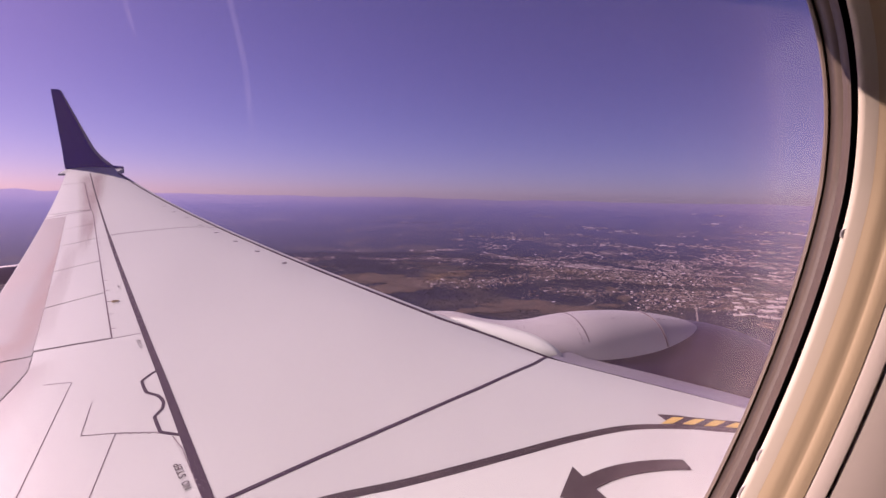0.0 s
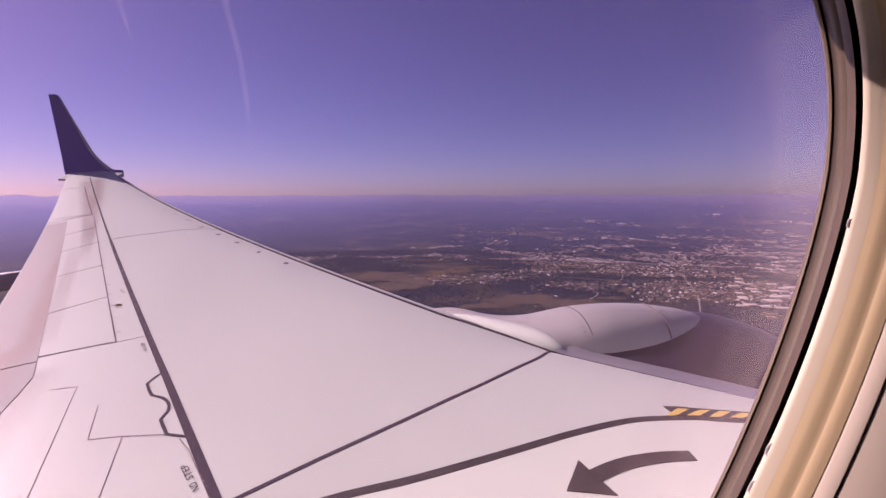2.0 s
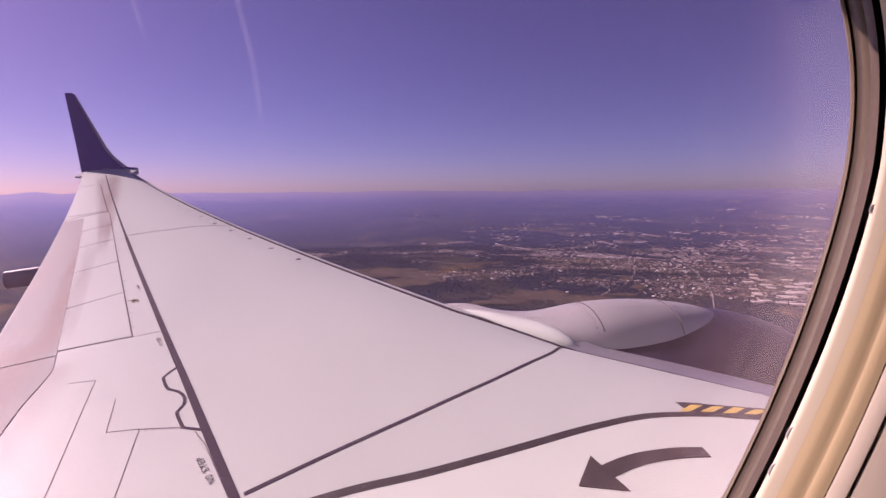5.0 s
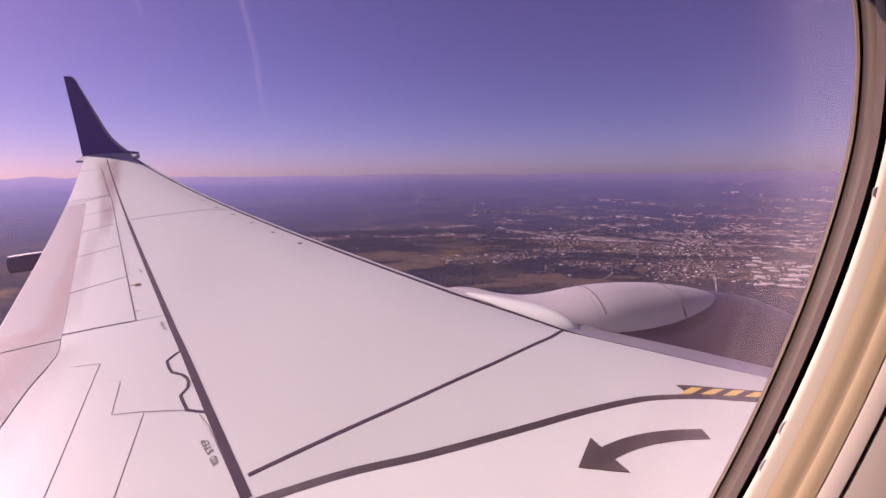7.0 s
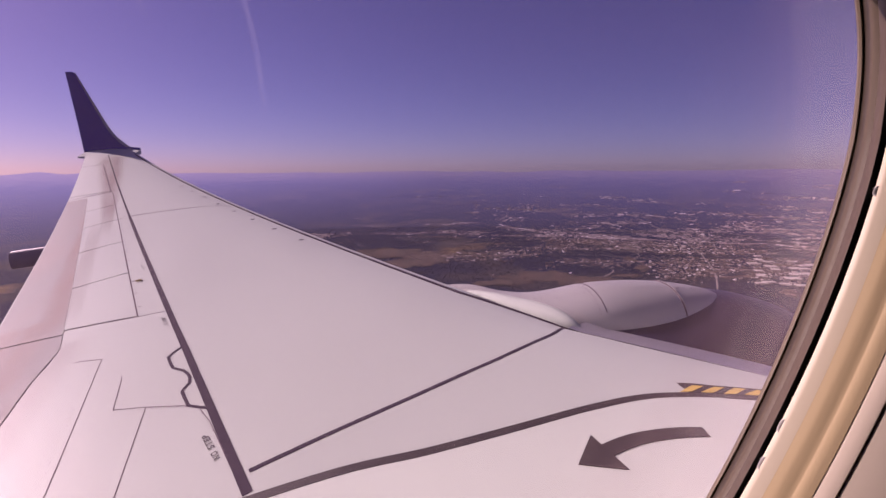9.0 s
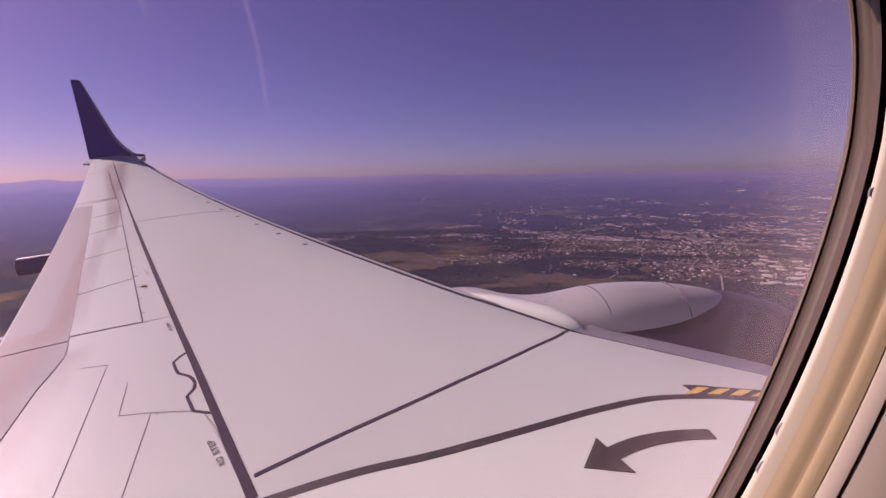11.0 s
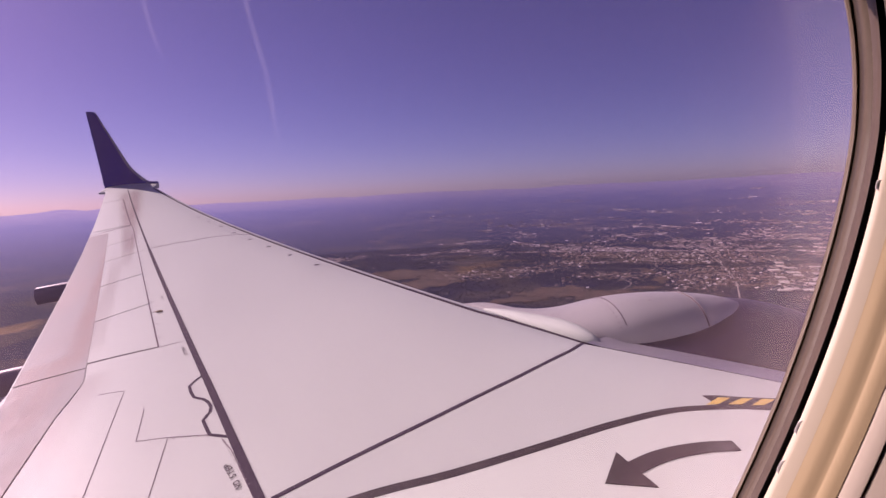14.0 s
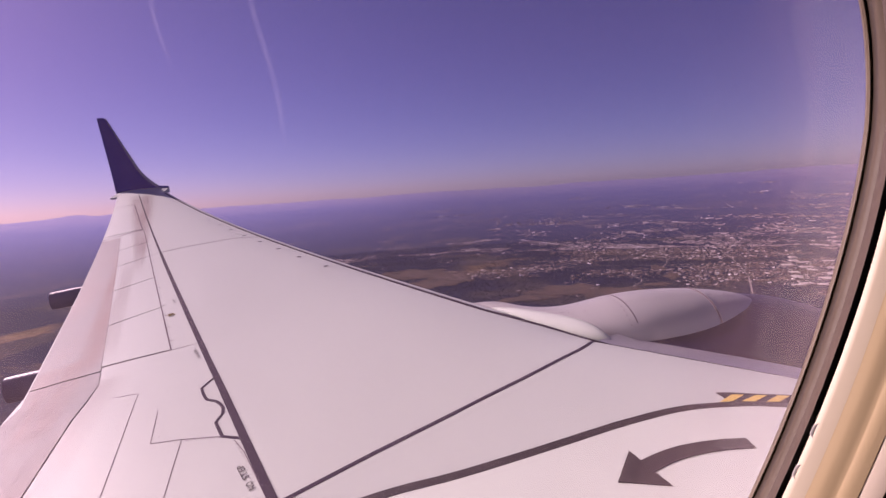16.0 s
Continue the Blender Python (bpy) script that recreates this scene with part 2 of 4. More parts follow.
def ground_material(dry_at=0.58, open_at=0.49):
    m = bpy.data.materials.new("hazy_valley_ground")
    m.use_nodes = True
    nt, L = m.node_tree, m.node_tree.links
    b = nt.nodes["Principled BSDF"]
    b.inputs["Roughness"].default_value = 0.95
    b.inputs["Specular IOR Level"].default_value = 0.1
    co = nt.nodes.new("ShaderNodeTexCoord")

    def noisy(scale, detail, lo, hi, warp=0.0):
        n = nt.nodes.new("ShaderNodeTexNoise")
        n.inputs["Scale"].default_value, n.inputs["Detail"].default_value = scale, detail
        n.inputs["Distortion"].default_value = warp
        L.new(co.outputs["Object"], n.inputs["Vector"])
        r = nt.nodes.new("ShaderNodeMapRange")
        r.inputs["From Min"].default_value, r.inputs["From Max"].default_value = lo, hi
        L.new(n.outputs["Fac"], r.inputs["Value"])
        return r.outputs["Result"]

    def mix(f, a, c):
        x = nt.nodes.new("ShaderNodeMix")
        x.data_type = "RGBA"
        L.new(f, x.inputs["Factor"])
        for k, v in (("A", a), ("B", c)):
            if isinstance(v, tuple):
                x.inputs[k].default_value = (*v, 1)
            else:
                L.new(v, x.inputs[k])
        return x.outputs["Result"]

    # woodland and town tones tinted blue: haze put into the base colour
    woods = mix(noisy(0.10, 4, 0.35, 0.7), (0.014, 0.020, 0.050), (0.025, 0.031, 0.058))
    dry = mix(noisy(0.05, 5, 0.35, 0.65), (0.13, 0.095, 0.06), (0.21, 0.15, 0.09))
    town = mix(noisy(0.5, 4, 0.40, 0.66), (0.028, 0.032, 0.044), (0.085, 0.074, 0.078))
    open_land = mix(noisy(0.014, 5, dry_at, dry_at + 0.08, 1.0), town, dry)
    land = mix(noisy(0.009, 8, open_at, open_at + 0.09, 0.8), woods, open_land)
    L.new(land, b.inputs["Base Color"])
    return m


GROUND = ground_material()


# ---- helpers for meshes ----
def part(name, bm, mat, parent=None, label="", smooth=True):
    bmesh.ops.recalc_face_normals(bm, faces=bm.faces)
    if smooth and len(bm.faces) < 4000:
        bmesh.ops.split_edges(bm, edges=[e for e in bm.edges if len(e.link_faces) == 2 and e.calc_face_angle(0) > 0.7])
    me = bpy.data.meshes.new(name)
    bm.to_mesh(me)
    bm.free()
    if smooth:
        me.polygons.foreach_set("use_smooth", [True] * len(me.polygons))
    me.materials.append(mat)
    ob = new(name, me)
    if parent is not None:
        ob.parent = parent
    return tagged(ob, label)


def loft(rings, closed=True, cap=False):
    """A skin over rings of equally many points."""
    bm = bmesh.new()
    vs = [[bm.verts.new(p) for p in ring] for ring in rings]
    n = len(rings[0])
    for a, b in zip(vs, vs[1:]):
        for i in range(n if closed else n - 1):
            j = (i + 1) % n
            bm.faces.new((a[i], a[j], b[j], b[i]))
    if cap:
        bm.faces.new(vs[0][::-1])
        bm.faces.new(vs[-1])
    return bm


def box(bm, x0, x1, y0, y1, z0, z1):
    vs = [bm.verts.new((x, y, z)) for x in (x0, x1) for y in (y0, y1) for z in (z0, z1)]
    for f in ((0, 1, 3, 2), (4, 6, 7, 5), (0, 4, 5, 1), (2, 3, 7, 6), (0, 2, 6, 4), (1, 5, 7, 3)):
        bm.faces.new([vs[i] for i in f])
    return bm


# ---- the wing's form ----
H, DIHEDRAL, FLEX, TIP_Y = 1.40, math.tan(radians(4.6)), 0.828, 14.91
LE_KINK_X, LE_KINK_Y, LE_TAN, GLOVE_TAN = 2.00, 3.48, math.tan(radians(32.1)), math.tan(radians(50))
TE_KINK_X, TE_KINK_Y, TE_TAN = -2.50, 3.9, math.tan(radians(18.95))


def base(y):
    return -H + DIHEDRAL * y + FLEX * (y / 15.4) ** 3


def x_le(y):
    if y > LE_KINK_Y:
        return LE_KINK_X - LE_TAN * (y - LE_KINK_Y)
    return LE_KINK_X + GLOVE_TAN * (LE_KINK_Y - max(y, 1.5)) + 0.35 * max(0, 1.5 - y)


def x_te(y):
    return TE_KINK_X - TE_TAN * max(0, y - TE_KINK_Y)


def thick(s, t=0.12):
    return 5 * t * (0.2969 * math.sqrt(s) - 0.126 * s - 0.3516 * s * s + 0.2843 * s ** 3 - 0.1015 * s ** 4)


def upper(s):
    s = min(max(s, 0), 1)
    return thick(s) + 0.06 * s * (1 - s)


def lower(s):
    return -0.8 * thick(s) + 0.04 * s * (1 - s)


CREST = upper(0.35)


def section(y, side):
    """Points of the wing's section at y, from the leading to the trailing edge."""
    le, te = x_le(y), x_te(y)
    c = le - te
    out = []
    for i in range(45):
        s = 0.5 - 0.5 * math.cos(math.pi * i / 44)
        out.append((le - s * c, y, base(y) + c * ((upper if side > 0 else lower)(s) - CREST)))
    return out


def top(x, y, lift=0.0):
    """The place on the wing's upper skin at x, y."""
    le, te = x_le(y), x_te(y)
    c = le - te
    return Vector((x, y, base(y) + c * (upper((le - x) / c) - CREST) + lift))


def resample(points, step):
    out = []
    for a, b in zip(points, points[1:]):
        n = max(1, int(math.dist(a, b) / step))
        out += [(a[0] + (b[0] - a[0]) * i / n, a[1] + (b[1] - a[1]) * i / n) for i in range(n)]
    return out + [points[-1]]


def smooth_line(points, n=8):
    """A Catmull-Rom curve through the points."""
    p = [Vector(q) for q in points]
    p = [2 * p[0] - p[1]] + p + [2 * p[-1] - p[-2]]
    out = []
    for i in range(1, len(p) - 2):
        a, b, c, d = p[i - 1:i + 3]
        for k in range(n):
            t = k / n
            out.append(tuple(0.5 * (2 * b + (c - a) * t + (2 * a - 5 * b + 4 * c - d) * t * t + (3 * b - a - 3 * c + d) * t ** 3)))
    return out + [tuple(p[-2])]


def band(points, width, lift=0.003, step=0.12, deep=0.006):
    """A thin raised band along a line on the wing; width: one number or one for each end."""
    pts = resample(points, step)
    w0, w1 = width if isinstance(width, tuple) else (width, width)
    rings = []
    for i, p in enumerate(pts):
        a, b = Vector(pts[max(0, i - 1)]), Vector(pts[min(len(pts) - 1, i + 1)])
        d = (b - a).normalized()
        n = Vector((-d.y, d.x)) * (w0 + (w1 - w0) * i / max(1, len(pts) - 1)) / 2
        l, r = Vector(p) + n, Vector(p) - n
        rings.append([top(l.x, l.y, lift - deep), top(l.x, l.y, lift), top(r.x, r.y, lift), top(r.x, r.y, lift - deep)])
    return loft(rings, True, True)


def plate(corner_rows, lift=0.005, deep=0.012, nu=10, nv=10):
    """A plate that follows the wing, between two edges given as lines of x, y."""
    e0, e1 = corner_rows
    bm = bmesh.new()

    def at(e, t):
        k = t * (len(e) - 1)
        i = min(int(k), len(e) - 2)
        return Vector(e[i]).lerp(Vector(e[i + 1]), k - i)

    rows = []
    for i in range(nu + 1):
        a, b = at(e0, i / nu), at(e1, i / nu)
        rows.append([bm.verts.new(top(*a.lerp(b, j / nv), lift)) for j in range(nv + 1)])
    for r, q in zip(rows, rows[1:]):
        for j in range(nv):
            bm.faces.new((r[j], r[j + 1], q[j + 1], q[j]))
    edge = [e for e in bm.edges if e.is_boundary]
    ext = bmesh.ops.extrude_edge_only(bm, edges=edge)["geom"]
    bmesh.ops.translate(bm, verts=[v for v in ext if isinstance(v, bmesh.types.BMVert)], vec=(0, 0, -deep))
    return bm


# ---- the airplane ----
airplane = tagged(new("airplane"), "white twin-engine jet airliner with a navy blue winglet, in flight", "airplane")

ys = [-0.3, 0.2, 0.8, 1.4, 1.8, 2.2, 2.6, 3.0, 3.3, 3.48, 3.7, 4.1, 4.6, 5.2] + [5.9 + 0.75 * i for i in range(12)] + [14.5, TIP_Y]
rings = []
for y in ys:
    rings.append(section(y, 1)[::-1] + section(y, -1)[1:])
wing = part("wing", loft(rings, True, True), WING, airplane, "pale grey painted wing skin")

# leading edge: bare metal slats outboard, a nose cap inboard of the engine
def nose(y0, y1, s_up, s_low, n=24, out=0.006):
    rr = []
    for i in range(n + 1):
        y = y0 + (y1 - y0) * i / n
        le, c = x_le(y), x_le(y) - x_te(y)
        ring = []
        for k in range(21):
            q = 1 - k / 10
            s = (s_up if q > 0 else s_low) * q * q
            z = base(y) + c * ((upper(s) if q > 0 else lower(s)) - CREST)
            ring.append((le - s * c + out * (1 - abs(q)), y, z + out * (1 if q > 0 else -1) * min(1, abs(q) * 3)))
        rr.append(ring)
    return loft(rr, False)


for y0, y1 in ((4.25, 6.85), (6.87, 9.4), (9.42, 11.95), (11.97, 14.4)):
    slat = part("slat", nose(y0, y1, 0.092, 0.05), WING, wing, "grey leading-edge slat")
def frac_line(s, y0, y1, n=14):
    pts = []
    for i in range(n + 1):
        y = y0 + (y1 - y0) * i / n
        pts.append((x_le(y) - s * (x_le(y) - x_te(y)), y))
    return pts


part("slat_gap", band([(1.78, 3.47), (1.45, 3.88)] + frac_line(0.099, 4.3, 14.3), (0.06, 0.03), 0.010, 0.12, 0.012), SEALANT, wing, "dark gap behind the slats")

# the nose cap inboard of the engine, ahead of its gap line
GAP = [(1.80 + 1.75 * i / 16, 3.585 - 1.42 * i / 16 - 0.06 * math.sin(math.pi * i / 16)) for i in range(17)]
rr = []
for x, y in GAP:
    p = top(x, y, 0.004)
    rr.append([p + Vector((0.81 * a, 0.58 * a, b)) for a, b in ((0.0, 0.0), (0.10, -0.008), (0.22, -0.018), (0.34, -0.034), (0.46, -0.06), (0.54, -0.10), (0.58, -0.17), (0.56, -0.25), (0.42, -0.36), (0.15, -0.45))])
part("leading_edge_cap", loft(rr, False), METAL, wing, "bare metal leading edge")
part("slat_gap", band([(x - 0.03, y - 0.022) for x, y in GAP], 0.05, 0.010, 0.12, 0.012), SEALANT, wing, "dark gap behind the nose cap")

# the dark sealant line over the rear spar, and the line along the rib
def spar(y):
    return -1.077 - 0.419 * (y - 3.65)


part("spar_line", band([(spar(y), y) for y in (2.05, 3, 4, 5, 6, 7, 8.12)], (0.044, 0.038)), SEALANT, wing, "dark sealant line along the rear spar")
part("spar_line", band([(spar(y), y) for y in (8.12, 10, 12, 14.2)], (0.028, 0.02)), SEALANT, wing, "thin dark spar line")
part("rib_line", band(smooth_line([(1.77, 3.53), (1.52, 3.21), (1.28, 3.015), (1.0, 2.83), (0.76, 2.70), (0.362, 2.508), (-0.08, 2.325), (-0.42, 2.187)], 6), 0.024), SEALANT, wing, "dark rib line")
part("cross_line", band([(-2.97, 8.19), (-2.38, 8.33), (-1.62, 8.70)], 0.016), GROOVE, wing)

ROOT = smooth_line([(2.85, 1.98), (2.145, 2.137), (1.944, 2.189), (1.62, 2.225), (1.27, 2.188), (0.91, 2.129), (0.61, 2.089), (0.34, 2.065), (-0.03, 2.055), (-0.6, 1.98)])
part("root_line", band(ROOT, 0.047, 0.006), BLACKP, wing, "dark curved edge line of the root fairing")
part("root_fairing", plate((ROOT, [(x, -0.15) for x, y in ROOT]), 0.004, 0.02, 40, 12), WHITE, wing, "bright white wing root fairing")

# hazard stripes
hz = [(x, y + 0.028) for x, y in ROOT if 1.84 < x < 2.84]
hz2 = [(x - 0.04 * (1 - i / (len(hz) - 1)), y + 0.112) for i, (x, y) in enumerate(hz)]
part("hazard_panel", plate((hz, hz2), 0.006, 0.004, 12, 3), BLACKP, wing, "black hazard panel")
for k in range(8):
    x = 1.815 + 0.118 * k
    def hy(q):
        j = min(range(len(ROOT)), key=lambda i: abs(ROOT[i][0] - q))
        return ROOT[j][1]
    a0, a1 = (x, hy(x) + 0.03), (x + 0.068, hy(x + 0.068) + 0.03)
    b0, b1 = (x + 0.12, hy(x + 0.12) + 0.109), (x + 0.184, hy(x + 0.184) + 0.109)
    part("stripe", plate(([a0, a1], [b0, b1]), 0.0085, 0.003, 3, 3), YELLOW, wing, "yellow hazard stripe", smooth=False)

# escape arrow
arc = smooth_line([(1.682, 1.879), (1.55, 1.901), (1.395, 1.906), (1.27, 1.891), (1.145, 1.858)])
part("arrow_shaft", band(arc, (0.075, 0.082), 0.008), BLACKP, wing, "dark escape arrow shaft")
bm = bmesh.new()
tip = [top(*p, 0.0085) for p in ((1.136, 1.976), (0.988, 1.809), (1.182, 1.726))]
bm.faces.new([bm.verts.new(p) for p in tip])
ext = bmesh.ops.extrude_face_region(bm, geom=bm.faces[:])["geom"]
bmesh.ops.translate(bm, verts=[v for v in ext if isinstance(v, bmesh.types.BMVert)], vec=(0, 0, -0.004))
part("arrow_head", bm, BLACKP, wing, "dark escape arrow head", smooth=False)

# access panel edge beside the spar line
NOTCH = [(-1.063, 3.579), (-1.096, 3.523), (-1.124, 3.445), (-1.086, 3.353), (-1.049, 3.281), (-1.012, 3.252), (-0.972, 3.222), (-0.936, 3.173), (-0.912, 3.124), (-0.9, 3.059), (-0.911, 3.02), (-0.92, 2.98), (-0.889, 2.91), (-0.844, 2.816), (-0.782, 2.781), (-0.709, 2.744)]
part("access_seam", band([(x + 0.014, y) for x, y in NOTCH], 0.018, step=0.03), SEALANT, wing, "dark zigzag sealant seam")

# spoilers, flaps, aileron
def hinge(y):
    return -1.58 - 0.40 * (y - 4.28)


def s_line(s, y):
    return x_le(y) - s * (x_le(y) - x_te(y))


def sweep(y):
    return y - 0.2 * min(1, (y - 4.29) / 1.2)


for y0, y1 in ((4.29, 5.49), (5.51, 6.78), (6.80, 8.05), (8.07, 9.1), (9.12, 10.1)):
    yy = [y0 + (y1 - y0) * i / 4 for i in range(5)]
    part("spoiler", plate(([(hinge(y), y) for y in yy], [(s_line(0.872, sweep(y)), sweep(y)) for y in yy]), 0.006, 0.012, 8, 6), WING, wing, "pale grey spoiler panel")
    part("spoiler_gap", band([(hinge(y0) + 0.006, y0), (hinge(y1) + 0.006, y1)], 0.012, 0.002), GROOVE, wing)
    part("spoiler_gap", band([(hinge(y0), y0 - 0.008), (s_line(0.872, sweep(y0)), sweep(y0) - 0.008)], 0.009, 0.002), GROOVE, wing)

for y0, y1 in ((2.2, 4.18), (4.2, 9.95)):
    yy = [y0 + (y1 - y0) * i / 8 for i in range(9)]
    part("flap", plate(([(s_line(0.8725, y), y) for y in yy], [(s_line(0.997, y), y) for y in yy]), 0.006, 0.012, 16, 8), FLAPP, wing, "grey flap with reddish oil staining")
part("aileron", plate(([(s_line(0.72, y), y) for y in (10.3, 13.1)], [(s_line(0.99, y), y) for y in (10.3, 13.1)]), 0.006, 0.014, 8, 6), WING, wing, "pale grey aileron")
part("aileron_gap", band([(s_line(0.715, y), y) for y in (10.27, 13.1)], 0.02), GROOVE, wing)
part("aileron_gap", band([(s_line(0.715, 10.25), 10.25), (s_line(1.0, 10.05), 10.05)], 0.03), GROOVE, wing)
part("aileron_gap", band([(s_line(0.715, 13.12), 13.12), (s_line(0.99, 13.15), 13.15)], 0.02), GROOVE, wing)
part("aileron_tab_gap", band([(s_line(0.88, y), y) for y in (10.3, 11.9)], 0.02), GROOVE, wing)

# thin panel seams
for seam in ([(-1.75, 3.65), (-1.57, 3.61), (-1.35, 2.55), (-1.25, 2.05)], [(-1.33, 3.28), (-1.25, 2.93), (-1.07, 2.89), (-1.01, 2.43), (-0.96, 2.05)],
             [(-1.07, 2.89), (-0.84, 2.82)], [(-0.755, 2.755), (-0.68, 2.63), (-0.50, 2.22)], [(-1.58, 4.28), (-1.38, 4.30)]):
    part("panel_seam", band(seam, 0.0038, 0.0022), GROOVE, wing)

# winglet
rings = []
for i in range(25):
    t = 0.042 + 0.958 * i / 24
    z = 0.44 + 2.09 * t
    le = -5.02 - 0.62 * (1 - (1 - min(1, t / 0.35)) ** 2.2) * 0.60 - 1.09 * t
    te = -6.33 - 0.38 * t
    if t > 0.97:
        le -= 0.05
    y = TIP_Y + 0.04 + 0.34 * t + 0.05 * (1 - t) ** 6 * -1
    c = le - te
    ring = []
    for k in range(24):
        a = 2 * math.pi * k / 24
        s = 0.5 - 0.5 * math.cos(a)
        ring.append((le - s * c, y + (1 if a < math.pi else -1) * thick(s, 0.075) * c, z))
    rings.append(ring)
part("winglet", loft(rings, True, True), NAVY, airplane, "dark navy blue upswept winglet")
def tip_base(u):
    """Height of the winglet's foot, from the trailing (0) to the leading edge (1)."""
    return 0.485 + 0.05 * math.sin(math.pi * u) + 0.045 * u


# the tip fairing that carries the wing's skin up to the winglet
rr = []
for i in range(17):
    u = i / 16
    x = -6.27 + 1.28 * u
    zb = tip_base(u)
    rr.append([(x, 14.40, top(x, 14.40).z - 0.05), (x, 14.40, top(x, 14.40).z - 0.004), (x, 14.60, 0.5 * top(x, 14.40).z + 0.5 * zb - 0.018), (x, 14.78, 0.2 * top(x, 14.40).z + 0.8 * zb - 0.010), (x, 14.93, zb), (x, 14.95, zb - 0.03), (x, 14.93, zb - 0.12)])
part("tip_fairing", loft(rr, True, True), WING, wing, "pale grey wing tip fairing")
# the joint under the winglet
bm = loft([[(-6.34 + 1.34 * (0.5 - 0.5 * math.cos(2 * math.pi * k / 24)), TIP_Y + 0.03 + w * math.sin(2 * math.pi * k / 24), tip_base(0.5 - 0.5 * math.cos(2 * math.pi * k / 24)) + h) for k in range(24)] for h, w in ((-0.03, 0.02), (0.0, 0.04), (0.03, 0.045), (0.055, 0.04))], True, True)
part("winglet_joint", bm, NAVY, airplane, "dark joint between wing and winglet")

# engine pylon fairing and nacelle
EY = 4.1
def body(stations, mat, name, label, n=40):
    rr = [[(x, y + ry * math.cos(2 * math.pi * k / n), z + (ru if math.sin(2 * math.pi * k / n) > 0 else rd) * math.sin(2 * math.pi * k / n)) for k in range(n)] for x, y, z, ry, ru, rd in stations]
    return part(name, loft(rr, True, True), mat, airplane, label)


def blend(keys, n):
    """Stations between the keyed ones, along smooth curves."""
    vec = [Vector(k) for k in keys]
    out = []
    p = [2 * vec[0] - vec[1]] + vec + [2 * vec[-1] - vec[-2]]
    for i in range(1, len(p) - 2):
        a, b, c, d = p[i - 1:i + 3]
        for k in range(n):
            t = k / n
            out.append([max(v, 0.004) if j > 2 else v for j, v in enumerate([0.5 * (2 * b[j] + (c[j] - a[j]) * t + (2 * a[j] - 5 * b[j] + 4 * c[j] - d[j]) * t * t + (3 * b[j] - a[j] - 3 * c[j] + d[j]) * t ** 3) for j in range(6)])])
    return out + [list(vec[-1])]


PYLON = blend([(0.95, 5.0, -1.32, 0.05, 0.10, 0.1), (1.3, 4.78, -1.32, 0.16, 0.15, 0.2), (1.6, 4.5, -1.36, 0.28, 0.16, 0.36), (1.9, 4.3, -1.40, 0.38, 0.22, 0.46), (2.35, 4.15, -1.40, 0.45, 0.32, 0.56),
               (2.84, EY, -1.39, 0.43, 0.32, 0.56), (3.3, EY, -1.36, 0.32, 0.23, 0.42), (3.55, EY, -1.33, 0.18, 0.135, 0.23), (3.70, EY, -1.29, 0.02, 0.02, 0.02)], 6)
pylon = body(PYLON, PAINT, "pylon_fairing", "pale grey engine pylon fairing with a pointed nose")
SLAT_END = blend([(1.25, 4.74, -1.24, 0.02, 0.03, 0.05), (1.45, 4.46, -1.27, 0.14, 0.085, 0.10), (1.60, 4.24, -1.29, 0.19, 0.105, 0.12), (1.77, 3.99, -1.305, 0.20, 0.115, 0.13), (1.88, 3.84, -1.315, 0.17, 0.095, 0.12), (1.95, 3.74, -1.325, 0.10, 0.05, 0.08), (1.98, 3.68, -1.33, 0.01, 0.01, 0.02)], 5)
body(SLAT_END, WING, "slat_end_fairing", "rounded pale grey fairing at the inboard end of the slats", 28)
NY, NZ = 4.16, -2.50
nacelle = body(blend([(1.15, NY, NZ, 0.96, 0.92, 1.0), (2.3, NY, NZ, 1.25, 1.19, 1.28), (3.33, NY, NZ, 1.30, 1.28, 1.28), (3.84, NY, NZ, 1.28, 1.25, 1.28), (4.29, NY, NZ, 1.20, 1.13, 1.2),
                      (4.60, NY, NZ, 1.08, 0.97, 1.08), (4.76, NY, NZ, 0.95, 0.85, 0.95), (4.68, NY, NZ, 0.87, 0.77, 0.87), (4.1, NY, NZ, 0.84, 0.74, 0.84)], 5),
               COWL, "engine_nacelle", "dark navy engine nacelle", 64)


def hoop(stations, x, t0, t1, r, lift, mat, name, label, parent):
    """A raised strip round a body at x, over part of its girth."""
    st = min(stations, key=lambda q: abs(q[0] - x))
    rr = []
    for i in range(25):
        a = radians(t0 + (t1 - t0) * i / 24)
        c, s_ = math.cos(a), math.sin(a)
        out = Vector((0, c, s_))
        p = Vector((x, st[1] + (st[3] + lift) * c, st[2] + (st[4 if s_ > 0 else 5] + lift) * s_))
        rr.append([p - Vector((r, 0, 0)) - out * 0.02, p - Vector((r, 0, 0)), p + Vector((r, 0, 0)), p + Vector((r, 0, 0)) - out * 0.02])
    return part(name, loft(rr, True, True), mat, parent, label)


# flap track fairings, whose tails show behind the trailing edge
for x0, x1, y, z0, z1 in ((-2.5, -4.56, 8.25, -1.12, -1.25), (-1.4, -3.45, 5.35, -1.5, -1.63)):
    st = []
    for i in range(15):
        t = i / 14
        w = 0.06 + 0.10 * min(1, 2.5 * t) * (1 - 0.25 * t)
        st.append((x0 + (x1 - x0) * t, y - 0.05 * t, z0 + (z1 - z0) * t * t, w * 0.6, w * 0.8, w * 1.1))
    body(st, SHADED_FAIRING, "flap_track_fairing", "grey canoe-shaped flap track fairing with a blunt tail, shade put into its colour", 20)

